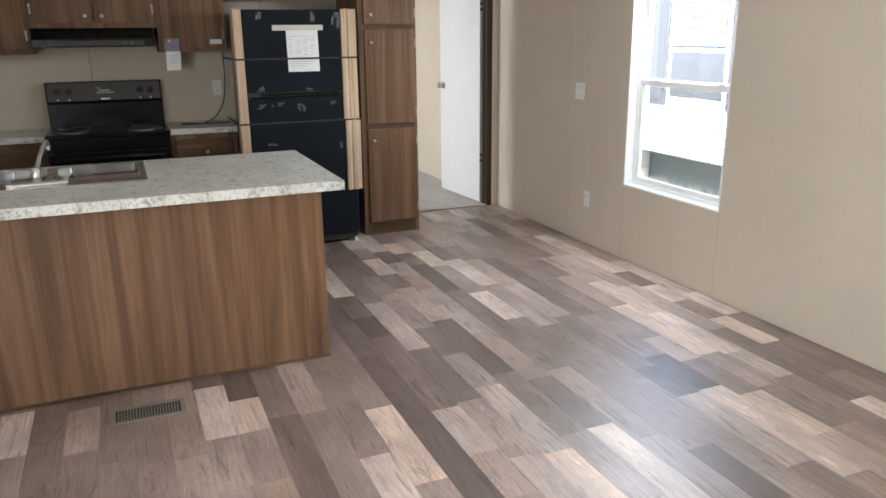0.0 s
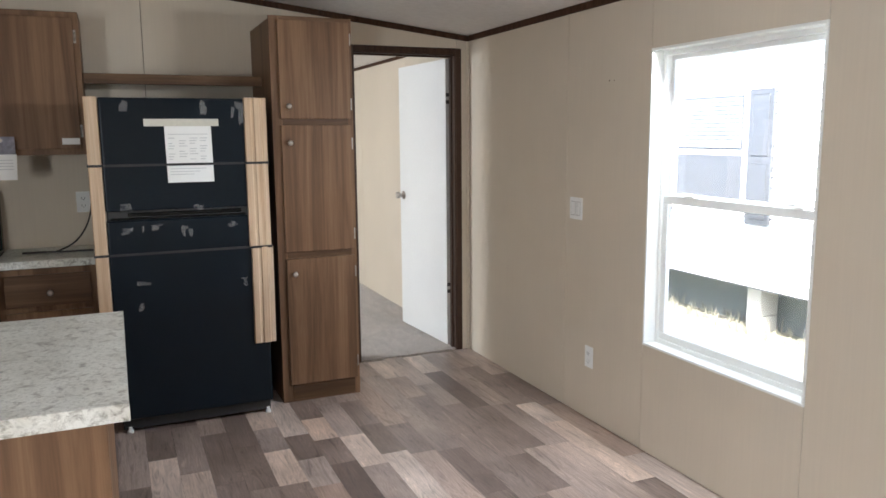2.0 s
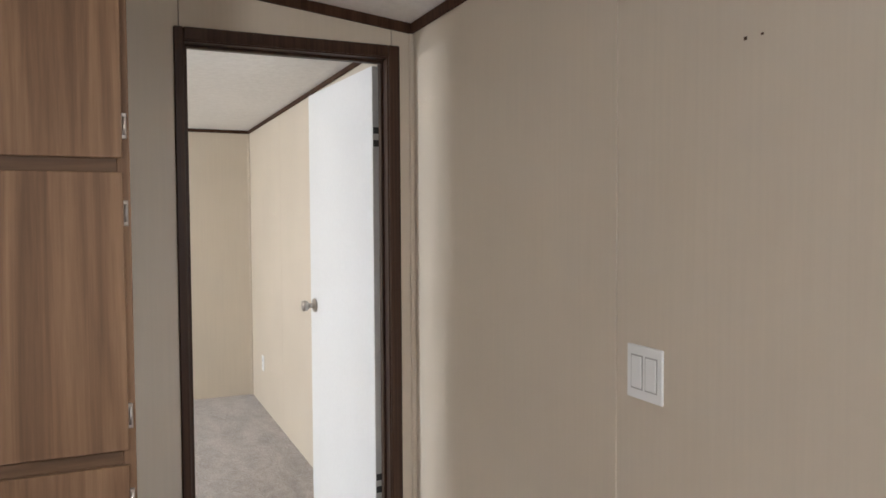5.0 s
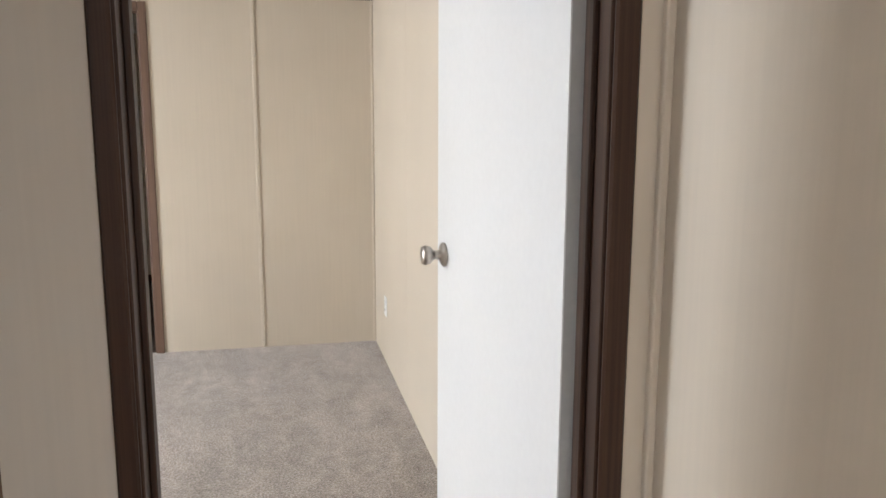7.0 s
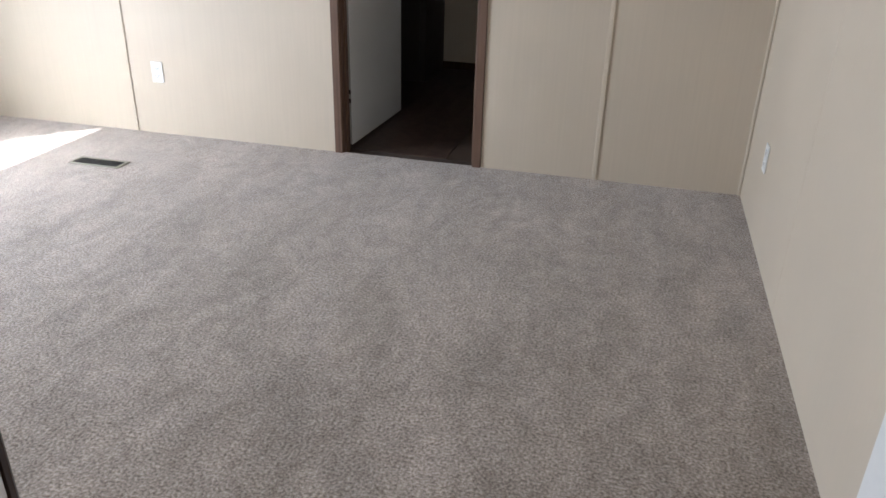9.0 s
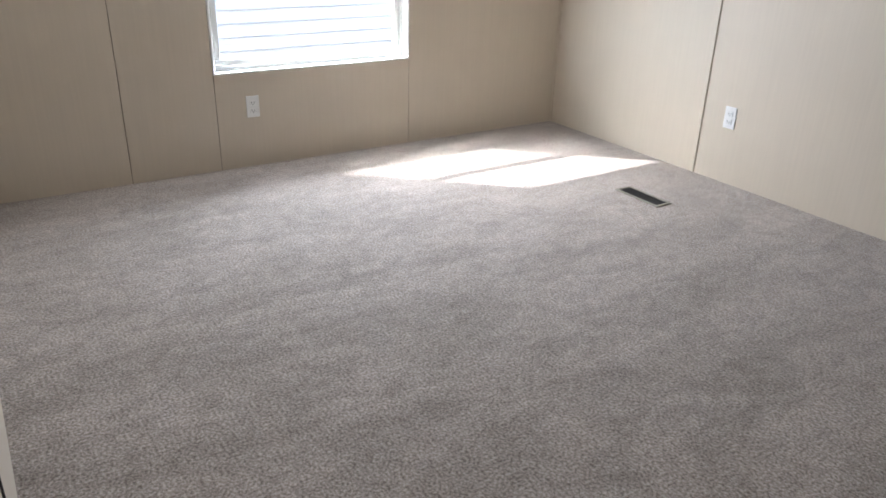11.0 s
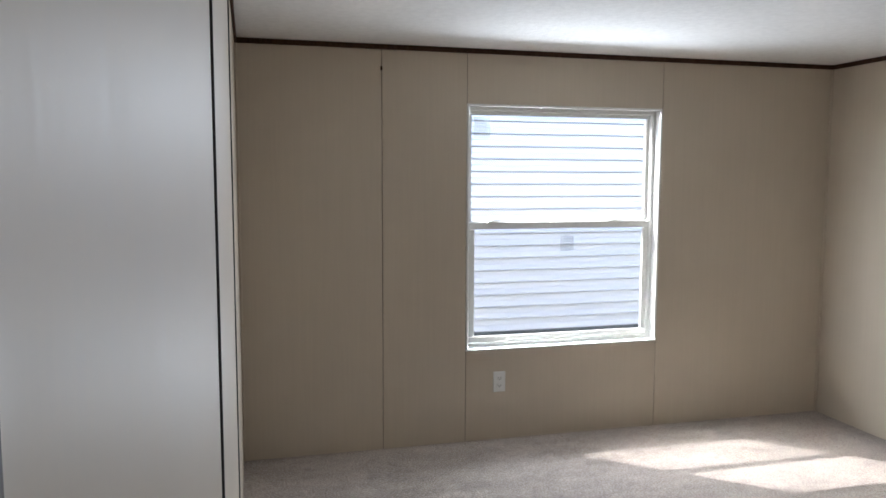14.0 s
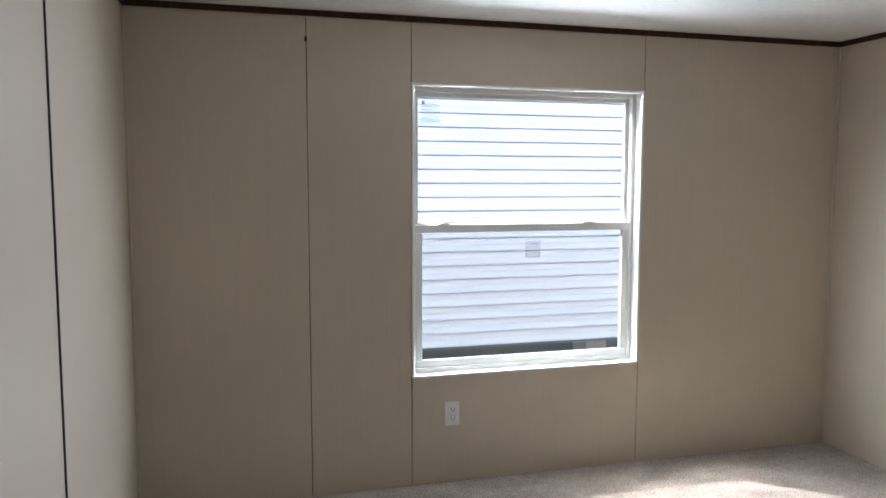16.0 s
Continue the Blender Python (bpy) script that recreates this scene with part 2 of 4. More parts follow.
M_INK = plain("grey_ink", (0.52, 0.52, 0.53), 0.8)
M_TAPE = see_through("clear_tape", (0.75, 0.76, 0.76), 0.17, 0.2)
M_MASK = plain("masking_tape", (0.60, 0.58, 0.50), 0.7)
M_FILM = see_through("sticker_film", (0.65, 0.72, 0.74), 0.12)
M_CLEAR = plain("clear_acrylic", (0.62, 0.64, 0.64), 0.12, vary=0.03)
M_CLEAR.node_tree.nodes["Principled BSDF"].inputs["Transmission Weight"].default_value = 0.6
M_GLASS = glass_mat()
M_SCREEN = see_through("insect_screen", (0.34, 0.34, 0.34), 0.06, 0.8, 0.90)
M_SIDING = plain("white_siding", (0.87, 0.865, 0.85), 0.5, vary=0.03)
M_SHUT = plain("slate_shutter", (0.064, 0.066, 0.070), 0.6)
# crawl-space shade, and the haze over it, put into one grey
M_UNDER = plain("shaded_underfloor", (0.12, 0.135, 0.13), 0.9)
M_RIM = plain("grey_rim_band", (0.20, 0.22, 0.225), 0.7)
M_ROOF = plain("roof_shingle", (0.12, 0.11, 0.10), 0.9)
M_BLOCK = plain("concrete_block", (0.40, 0.39, 0.36), 0.9, vary=0.2)
M_GRASS = grass_mat()
M_VENT = plain("vent_enamel", (0.20, 0.185, 0.14), 0.45)
M_DARKBATH = plain("dark_vanity", (0.04, 0.026, 0.02), 0.5)
M_BATHPLANK = woodprint("dark_bath_plank", (0.030, 0.017, 0.012), (0.050, 0.030, 0.022), (0.075, 0.047, 0.035), 18.0, 0.45)
M_MIRROR = plain("mirror", (0.85, 0.86, 0.86), 0.03, 1.0, vary=0.01, relief=0.0)


# ---- building helpers ----
def join(bm, other):
    me = bpy.data.meshes.new("temp")
    other.to_mesh(me)
    other.free()
    bm.from_mesh(me)
    bpy.data.meshes.remove(me)


def box(bm, x0, x1, y0, y1, z0, z1, bev=0.0, seg=1):
    t = bmesh.new()
    bmesh.ops.create_cube(t, size=1)
    x0, x1, y0, y1, z0, z1 = min(x0, x1), max(x0, x1), min(y0, y1), max(y0, y1), min(z0, z1), max(z0, z1)
    for v in t.verts:
        v.co = Vector((x0 + (v.co.x + 0.5) * (x1 - x0), y0 + (v.co.y + 0.5) * (y1 - y0), z0 + (v.co.z + 0.5) * (z1 - z0)))
    if bev:
        bmesh.ops.bevel(t, geom=t.edges[:], offset=bev, segments=seg, affect="EDGES", profile=0.6)
    join(bm, t)
    return bm


def bx(*a, **k):
    return box(bmesh.new(), *a, **k)


def prism(bm, pts, vec, bev=0.0):
    """A flat polygon drawn out along vec."""
    t = bmesh.new()
    a = [t.verts.new(p) for p in pts]
    b = [t.verts.new(Vector(p) + Vector(vec)) for p in pts]
    t.faces.new(a)
    t.faces.new(b[::-1])
    for i in range(len(pts)):
        j = (i + 1) % len(pts)
        t.faces.new((a[j], a[i], b[i], b[j]))
    bmesh.ops.recalc_face_normals(t, faces=t.faces[:])
    if bev:
        bmesh.ops.bevel(t, geom=t.edges[:], offset=bev, segments=1, affect="EDGES")
    join(bm, t)
    return bm


def lathe(bm, at, axis, profile, seg=20):
    """Turns (along, radius) pairs round the axis from at."""
    q = Vector((0, 0, 1)).rotation_difference(Vector(axis).normalized()).to_matrix()
    at, t, rings = Vector(at), bmesh.new(), []
    for h, r in profile:
        rings.append([t.verts.new(at + q @ Vector((r * math.cos(2 * math.pi * i / seg), r * math.sin(2 * math.pi * i / seg), h))) for i in range(seg)])
    for a, b in zip(rings, rings[1:]):
        for i in range(seg):
            t.faces.new((a[i], a[(i + 1) % seg], b[(i + 1) % seg], b[i]))
    t.faces.new(rings[0][::-1])
    t.faces.new(rings[-1])
    bmesh.ops.recalc_face_normals(t, faces=t.faces[:])
    for f in t.faces:
        f.smooth = len(f.verts) == 4
    join(bm, t)
    return bm


def tube(bm, pts, r, seg=8):
    t, rings = bmesh.new(), []
    pts = [Vector(p) for p in pts]
    for i, p in enumerate(pts):
        d = (pts[min(i + 1, len(pts) - 1)] - pts[max(i - 1, 0)]).normalized()
        q = Vector((0, 0, 1)).rotation_difference(d).to_matrix()
        rings.append([t.verts.new(p + q @ Vector((r * math.cos(2 * math.pi * k / seg), r * math.sin(2 * math.pi * k / seg), 0))) for k in range(seg)])
    for a, b in zip(rings, rings[1:]):
        for k in range(seg):
            t.faces.new((a[k], a[(k + 1) % seg], b[(k + 1) % seg], b[k]))
    t.faces.new(rings[0][::-1])
    t.faces.new(rings[-1])
    bmesh.ops.recalc_face_normals(t, faces=t.faces[:])
    for f in t.faces:
        f.smooth = True
    join(bm, t)
    return bm


def spline(pts, n=8):
    """Catmull-Rom points through pts."""
    p = [Vector(pts[0])] + [Vector(q) for q in pts] + [Vector(pts[-1])]
    out = []
    for i in range(1, len(p) - 2):
        for k in range(n):
            u = k / n
            out.append(0.5 * (2 * p[i] + (p[i + 1] - p[i - 1]) * u + (2 * p[i - 1] - 5 * p[i] + 4 * p[i + 1] - p[i + 2]) * u * u
                              + (3 * p[i] - p[i - 1] - 3 * p[i + 1] + p[i + 2]) * u ** 3))
    return out + [p[-2]]


BASE = {}


def thing(name, at, label, category, group="", kind=""):
    ob = new(name)
    ob.location = at
    ob.empty_display_size = 0.05
    BASE[ob.name] = Vector(at)
    return tagged(ob, label, category, group, kind)


def part(name, bm, material, parent, label="", kind=""):
    """One mesh under a thing or a part; bm is in the world's metres."""
    at = BASE[parent.name]
    bmesh.ops.translate(bm, verts=bm.verts[:], vec=-at)
    me = bpy.data.meshes.new(name)
    bm.to_mesh(me)
    bm.free()
    me.materials.append(material)
    ob = new(name, me)
    ob.parent = parent
    BASE[ob.name] = at
    return tagged(ob, label, "", "", kind)


def solo(name, bm, material, label="", category="", kind="structure", at=(0, 0, 0)):
    me = bpy.data.meshes.new(name)
    bmesh.ops.translate(bm, verts=bm.verts[:], vec=-Vector(at))
    bm.to_mesh(me)
    bm.free()
    me.materials.append(material)
    ob = new(name, me)
    ob.location = at
    BASE[ob.name] = Vector(at)
    return tagged(ob, label, category, "", kind)


# ---- the plan ----
W = 4.585            # inside width
YB = 3.602           # bedroom's far wall
YT = 0.11            # bedroom face of the partition
YS = -9.2            # living room's end
H = 2.15             # wall height at the eaves and in the bedroom
RISE = 0.113         # slope of the vaulted ceiling
RIDGE = -W / 2
DL, DR, DH = -0.797, -0.10, 2.022      # bedroom doorway
CL, CR, CH = -2.055, -1.342, 2.02      # bathroom doorway
WIN1 = (-2.815, -1.903, 0.517, 1.875)
WIN2 = (1.300, 2.462, 0.517, 1.863)


def vault(x):
    return H + RISE * (W / 2 - abs(x - RIDGE))


def wall_x(name, x0, x1, y0, y1, z0, z1, holes=()):
    """A wall across x between two planes, along y, with holes (y0, y1, z0, z1)."""
    bm = bmesh.new()
    ys = sorted({y0, y1, *[h[0] for h in holes], *[h[1] for h in holes]})
    for a, b in zip(ys, ys[1:]):
        cut = [h for h in holes if h[0] <= a and h[1] >= b]
        lo = z0
        for h in sorted(cut, key=lambda h: h[2]):
            if h[2] > lo:
                box(bm, x0, x1, a, b, lo, h[2])
            lo = h[3]
        if lo < z1:
            box(bm, x0, x1, a, b, lo, z1)
    return solo(name, bm, M_CORE, "beige wallboard wall of the mobile home", "wall")


PT = 0.006           # wallboard thickness
wall_east = wall_x("wall_east", PT, 0.125, YS - 0.1, YB + 2.7, -0.3, H + 0.03, [WIN1, (-6.85, -5.95, 0.6, 1.9)])
wall_west = wall_x("wall_west", -W - 0.125, -W - PT, YS - 0.1, YB + 2.7, -0.3, H + 0.03, [WIN2, (-7.3, -5.5, 0.6, 1.9)])


def bounce_siding(wall, x0, x1, holes):
    """White siding on the house's own outer face, unseen; added to bounce sunlight across."""
    w = wall_x("siding", x0, x1, YS - 0.1, YB + 2.7, -0.3, 2.3, holes)
    w.data.materials[0] = M_SIDING
    tagged(w, "unseen white outer siding, added to bounce daylight", "siding")


bounce_siding(wall_east, 0.125, 0.137, [WIN1, (-6.85, -5.95, 0.6, 1.9)])
bounce_siding(wall_west, -W - 0.137, -W - 0.125, [WIN2, (-7.3, -5.5, 0.6, 1.9)])


def cross_wall(name, y0, y1, hole, gable):
    """A wall across the house with a doorway (x0, x1, top)."""
    top = (lambda x: vault(x) + 0.03) if gable else (lambda x: H + 0.03)
    bm = bmesh.new()
    spans = [(-W - PT, hole[0], -0.3), (hole[0], hole[1], hole[2]), (hole[1], PT, -0.3)]
    for a, b, lo in spans:
        mid = [RIDGE] if a < RIDGE < b else []
        pts = [(a, y0, lo), (b, y0, lo), (b, y0, top(b)), *[(m, y0, top(m)) for m in mid], (a, y0, top(a))]
        prism(bm, pts, (0, y1 - y0, 0))
    return solo(name, bm, M_CORE, "beige wallboard partition with a doorway", "wall")


JT = 0.018           # jamb thickness
wall_partition = cross_wall("wall_partition", PT, YT - PT, (DL - JT, DR + JT, DH + JT), True)
wall_bath = cross_wall("wall_bath", YB + PT, YB + 0.09, (CL - JT, CR + JT, CH + JT), False)
wall_south = solo("wall_south", bx(-W, 0, YS - 0.1, YS, -0.3, 2.5), M_WALL, "plain beige wall closing the living room", "wall")


def panel(wall, axis, face, out, a, b, z0, z1a, z1b=None, mid=None):
    """One wallboard sheet: from a to b along the wall; its top may slope. face: plane of the room side; out: +1 or -1, away from the room."""
    g = 0.0018
    a, b = a + g, b - g
    z1b = z1a if z1b is None else z1b
    prof = [(a, z0), (b, z0), (b, z1b)] + ([mid] if mid else []) + [(a, z1a)]
    pts = [(face, u, z) for u, z in prof] if axis == "x" else [(u, face, z) for u, z in prof]
    vec = (out * PT, 0, 0) if axis == "x" else (0, out * PT, 0)
    part("panel", prism(bmesh.new(), pts, vec, 0.0009), M_WALL, wall)


def panels_x(wall, face, out, cuts, hole=None, top=H):
    for a, b in zip(cuts, cuts[1:]):
        if hole and a >= hole[0] - 0.02 and b <= hole[1] + 0.02:
            panel(wall, "x", face, out, a, b, 0, hole[2])
            panel(wall, "x", face, out, a, b, hole[3], top)
        else:
            panel(wall, "x", face, out, a, b, 0, top)


panels_x(wall_east, 0, 1, [YS, -7.7, -6.85, -5.95, -4.88, -4.03, WIN1[0], WIN1[1], -1.228, 0], WIN1)
panels_x(wall_east, 0, 1, [YT, 1.19, 2.41, YB])
panels_x(wall_west, -W, -1, [YS, -7.3, -5.5, -4.8, -3.6, -2.4, -1.2, 0], (-7.3, -5.5, 0.6, 1.9))
panels_x(wall_west, -W, -1, [YT, 0.840, WIN2[0], WIN2[1], YB], WIN2)


def panels_gable(wall, face, out, cuts, top, hole=None):
    for a, b in zip(cuts, cuts[1:]):
        z0 = hole[2] if hole and a >= hole[0] - 0.03 and b <= hole[1] + 0.03 else 0
        mid = (RIDGE, top(RIDGE)) if a < RIDGE < b else None
        panel(wall, "y", face, out, a, b, z0, top(a), top(b), mid)


flat = lambda x: H
panels_gable(wall_partition, 0, 1, [-W, -3.26, -2.035, DL - JT, DR + JT, 0], vault, (DL - JT, DR + JT, DH + JT))
panels_gable(wall_partition, YT, -1, [-W, -3.269, -1.967, DL - JT, DR + JT, 0], flat, (DL - JT, DR + JT, DH + JT))
panels_gable(wall_bath, YB, 1, [-W, -3.34, CL - JT, CR + JT, -0.70, 0], flat, (CL - JT, CR + JT, CH + JT))

floor = solo("floor", bx(-W, 0, YS, 0.0, -0.3, -0.004), M_CABD, "wood-look vinyl plank floor, satin", "floor")
carpet = solo("floor_bedroom", bx(-W, 0, 0.002, YB + 0.01, -0.3, 0.008), M_CARPET, "beige-grey cut-pile bedroom carpet", "floor")
bm = bmesh.new()
prism(bm, [(-W - 0.02, YS, H), (RIDGE, YS, vault(RIDGE)), (0.02, YS, H), (0.02, YS, 2.55), (-W - 0.02, YS, 2.55)], (0, -YS + PT, 0))
solo("ceiling", bm, M_CEIL, "white textured vaulted ceiling", "ceiling")
solo("ceiling_bedroom", bx(-W - 0.02, 0.02, YT - PT, YB + PT, H, H + 0.12), M_CEIL, "white textured flat ceiling", "ceiling")


def trim_piece(name, bm, label):
    return solo(name, bm, M_TRIM, label, "trim")


bm = bmesh.new()
c = 0.034
box(bm, -0.013, 0, YS, 0, H - c, H + 0.004, 0.003)
trim_piece("trim_east", bm, "dark brown ceiling moulding")
bm = bmesh.new()
for a, b in ((RIDGE, -0.013), (-W, RIDGE)):
    prism(bm, [(a, 0, vault(a) - c), (b, 0, vault(b) - c), (b, 0, vault(b) + 0.004), (a, 0, vault(a) + 0.004)], (0, -0.013, 0))
trim_piece("trim_partition", bm, "dark brown moulding along the sloping ceiling")
for nm, b in (("trim_bed_east", (-0.012, 0, YT, YB, H - 0.026, H)), ("trim_bed_west", (-W, -W + 0.012, YT, YB, H - 0.026, H)),
              ("trim_bed_north", (-W + 0.012, -0.012, YB - 0.012, YB, H - 0.026, H)), ("trim_bed_south", (-W + 0.012, -0.012, YT, YT + 0.012, H - 0.026, H))):
    trim_piece(nm, bx(*b, bev=0.003), "dark brown ceiling moulding")
for nm, b in (("trim_corner_kitchen", (-0.016, 0, -0.016, 0, 0, H - c)), ("trim_corner_bed", (-0.014, 0, YB - 0.014, YB, 0.008, H - 0.026)),
              ("trim_batten_a", (-0.717, -0.694, YB - 0.007, YB, 0.008, H - 0.026)), ("trim_batten_b", (-3.352, -3.330, YB - 0.007, YB, 0.008, H - 0.026)),
              ("trim_corner_west", (-W, -W + 0.012, YT, YT + 0.012, 0.008, H - 0.026)), ("trim_corner_north", (-W, -W + 0.012, YB - 0.012, YB, 0.008, H - 0.026))):
    solo(nm, bx(*b, bev=0.003), M_WALL, "beige vertical wall batten", "trim")

for nm, xs in (("trim_seam_a", -1.967), ("trim_seam_b", -3.269)):
    solo(nm, bx(xs - 0.003, xs + 0.003, YT, YT + 0.0045, 0.008, H - 0.026), M_SLOT, "dark narrow seam strip between wall panels", "trim")


# ---- doors ----
def casing(name, x0, x1, top, y0, y1, wide, label, wood=None, narrow=None):
    """Jambs, stops and casings round a doorway through a cross wall."""
    wood, narrow = wood or M_TRIM, narrow or wide
    d = thing(name, ((x0 + x1) / 2, (y0 + y1) / 2, 0), label, "door frame", kind="structure")
    part("jamb", bx(x0 - JT, x0, y0, y1, 0, top, bev=0.002), wood, d)
    part("jamb", bx(x1, x1 + JT, y0, y1, 0, top, bev=0.002), wood, d)
    part("head_jamb", bx(x0 - JT, x1 + JT, y0, y1, top, top + JT, bev=0.002), wood, d)
    m = (y0 + y1) / 2
    part("door_stop", bx(x0, x0 + 0.010, m - 0.012, m + 0.018, 0, top - 0.01, bev=0.002), wood, d)
    part("door_stop", bx(x1 - 0.010, x1, m - 0.012, m + 0.018, 0, top - 0.01, bev=0.002), wood, d)
    part("head_stop", bx(x0, x1, m - 0.012, m + 0.018, top - 0.01, top, bev=0.002), wood, d)
    for ya, yb, left in ((y0 - 0.011, y0, narrow), (y1, y1 + 0.011, wide)):
        part("casing", bx(x0 - left, x0 - 0.004, ya, yb, 0, top + wide, bev=0.004), wood, d)
        part("casing", bx(x1 + 0.004, x1 + wide, ya, yb, 0, top + wide, bev=0.004), wood, d)
        part("head_casing", bx(x0 - 0.004, x1 + 0.004, ya, yb, top + 0.004, top + wide, bev=0.004), wood, d)
    return d


frame_1 = casing("door_frame_1", DL, DR, DH, 0, YT, 0.046, "dark brown door frame and casing", M_FRAME, 0.035)
plate = part("strike_plate", bx(DL, DL + 0.002, 0.079, 0.108, 1.008, 1.088, bev=0.0008), M_NICKEL, frame_1, "nickel strike plate")
part("latch_hole", bx(DL + 0.0019, DL + 0.0024, 0.081, 0.095, 1.030, 1.068), M_SLOT, plate, "dark latch hole")
frame_2 = casing("door_frame_2", CL, CR, CH, YB, YB + 0.09 + PT, 0.05, "medium brown door frame and casing", M_DOORTRIM)


def leaf(name, hinge, free, top, knob_z, side, label, hinges):
    """A flush door leaf from hinge to free edge (x, y); side: +1 when its back lies to the right of that line."""
    a, b = Vector((*hinge, 0)), Vector((*free, 0))
    u = (b - a).normalized()
    n = Vector((u.y, -u.x, 0)) * side
    d = thing(name, (*hinge, 0.018), label, "door", kind="structure")
    wdt, t = (b - a).length, 0.035

    def slab(u0, u1, n0, n1, z0, z1, bev=0.0):
        bm = bx(u0, u1, n0, n1, z0, z1, bev=bev)
        for v in bm.verts:
            v.co = a + u * v.co.x + n * v.co.y + Vector((0, 0, v.co.z))
        bmesh.ops.recalc_face_normals(bm, faces=bm.faces[:])
        return bm
    part("face", slab(0, wdt, 0, 0.003, 0.018, top), M_WHITE, d)
    part("core", slab(0.0006, wdt - 0.0006, 0.003, t - 0.003, 0.0186, top - 0.0006), M_EDGE, d, "grey unpainted door edge")
    part("face", slab(0, wdt, t - 0.003, t, 0.018, top), M_WHITE, d)
    for s in (-1, 1):
        k = part("knob", bmesh.new(), M_NICKEL, d, "satin nickel door knob")
        bm = bmesh.new()
        at = a + u * (wdt - 0.062) + n * (0 if s < 0 else t) + Vector((0, 0, knob_z))
        lathe(bm, at, n * s, [(0, 0.031), (0.003, 0.032), (0.008, 0.028), (0.010, 0.013), (0.026, 0.011), (0.032, 0.015), (0.040, 0.023), (0.052, 0.026), (0.060, 0.023), (0.063, 0.012)], 28)
        bmesh.ops.translate(bm, verts=bm.verts[:], vec=-BASE[d.name])
        bm.to_mesh(k.data)
        bm.free()
    for z in hinges:
        for q in (-0.024, 0.024):
            part("hinge_leaf", slab(-0.0025, 0.0, 0.003, 0.030, z + q - 0.012, z + q + 0.012), M_SLOT, d, "dark hinge screw recess")
        part("hinge", slab(-0.001, 0.0, 0.004, 0.012, z - 0.012, z + 0.012), M_EDGE, d)
    return d


leaf("door_1", (-0.127, 0.094), (-0.179, 0.867), 2.010, 1.041, 1, "white flush bedroom door, standing open", (1.747, 0.429))
leaf("door_2", (-2.052, YB + 0.12), (-2.022, YB + 0.92), 2.0, 1.03, -1, "white flush bathroom door, standing open", (0.29, 1.74))


# ---- windows ----
def window(name, face, out, y0, y1, z0, z1, zm, label, sticker_low):
    d = thing(name, (face, (y0 + y1) / 2, z0), label, "window", kind="structure")

    def bar(u0, u1, d0, d1, a, b, bev=0.0):
        return bx(face + out * d0, face + out * d1, u0, u1, a, b, bev=bev)
    e = 0.012
    part("window_sill", bar(y0, y1, -0.004, 0.118, z0, z0 + e, 0.002), M_VINYL, d, "cream window sill board")
    part("reveal", bar(y0, y1, -0.003, 0.118, z1 - e, z1, 0.002), M_VINYL, d)
    part("reveal", bar(y0, y0 + e, -0.003, 0.118, z0 + e, z1 - e, 0.002), M_VINYL, d)
    part("reveal", bar(y1 - e, y1, -0.003, 0.118, z0 + e, z1 - e, 0.002), M_VINYL, d)
    a, b, lo, hi = y0 + e, y1 - e, z0 + e, z1 - e
    f = 0.020
    fr = part("window_frame", bar(a, a + f, 0.058, 0.115, lo, hi, 0.002), M_VINYL, d)
    part("window_frame", bar(b - f, b, 0.058, 0.115, lo, hi, 0.002), M_VINYL, d)
    part("window_frame", bar(a + f, b - f, 0.058, 0.115, hi - f, hi, 0.002), M_VINYL, d)
    part("window_frame", bar(a + f, b - f, 0.058, 0.115, lo, lo + f, 0.002), M_VINYL, d)
    a, b, lo, hi = a + f, b - f, lo + f, hi - f
    # upper sash, set outwards
    s = 0.020
    up = part("upper_sash", bar(a, b, 0.090, 0.110, hi - s, hi, 0.002), M_VINYL, d)
    for u in ((a, a + s), (b - s, b)):
        part("stile", bar(*u, 0.090, 0.110, zm - 0.02, hi - s, 0.002), M_VINYL, up)
    part("rail", bar(a + s, b - s, 0.090, 0.110, zm - 0.02, zm + 0.018, 0.002), M_VINYL, up)
    pane = part("pane", bar(a + s, b - s, 0.099, 0.102, zm + 0.018, hi - s), M_GLASS, up)
    pane.visible_shadow = False
    # lower sash, set inwards
    r = 0.034
    lw = part("lower_sash", bar(a, b, 0.064, 0.088, zm - 0.028, zm + 0.010, 0.003), M_VINYL, d)
    part("rail", bar(a, b, 0.064, 0.088, lo, lo + r, 0.003), M_VINYL, lw)
    for u in ((a, a + r), (b - r, b)):
        part("stile", bar(*u, 0.064, 0.088, lo + r, zm - 0.028, 0.003), M_VINYL, lw)
    pane = part("pane", bar(a + r, b - r, 0.075, 0.078, lo + r, zm - 0.028), M_GLASS, lw)
    pane.visible_shadow = False
    part("insect_screen", bar(a, b, 0.1115, 0.1125, lo, zm - 0.005), M_SCREEN, d, "fine grey insect screen")
    for u in (a + 0.13 * (b - a), b - 0.20 * (b - a)):
        bm = bmesh.new()
        box(bm, face + out * 0.062, face + out * 0.088, u - 0.03, u + 0.03, zm + 0.010, zm + 0.017, 0.002)
        lathe(bm, (face + out * 0.075, u, zm + 0.017), (0, 0, 1), [(0, 0.012), (0.006, 0.011), (0.008, 0.006)], 14)
        box(bm, face + out * 0.066, face + out * 0.076, u - 0.004, u + 0.052, zm + 0.018, zm + 0.025, 0.002)
        part("latch", bm, M_VINYL, d, "white cam latch")
    far = b - s - 0.012 if out > 0 else a + s + 0.012
    w = -0.095 if out > 0 else 0.095
    st = part("sticker", bar(far, far + w, 0.0975, 0.0985, hi - s - 0.125, hi - s - 0.012), M_FILM, up, "clear rating sticker")
    bm = bmesh.new()
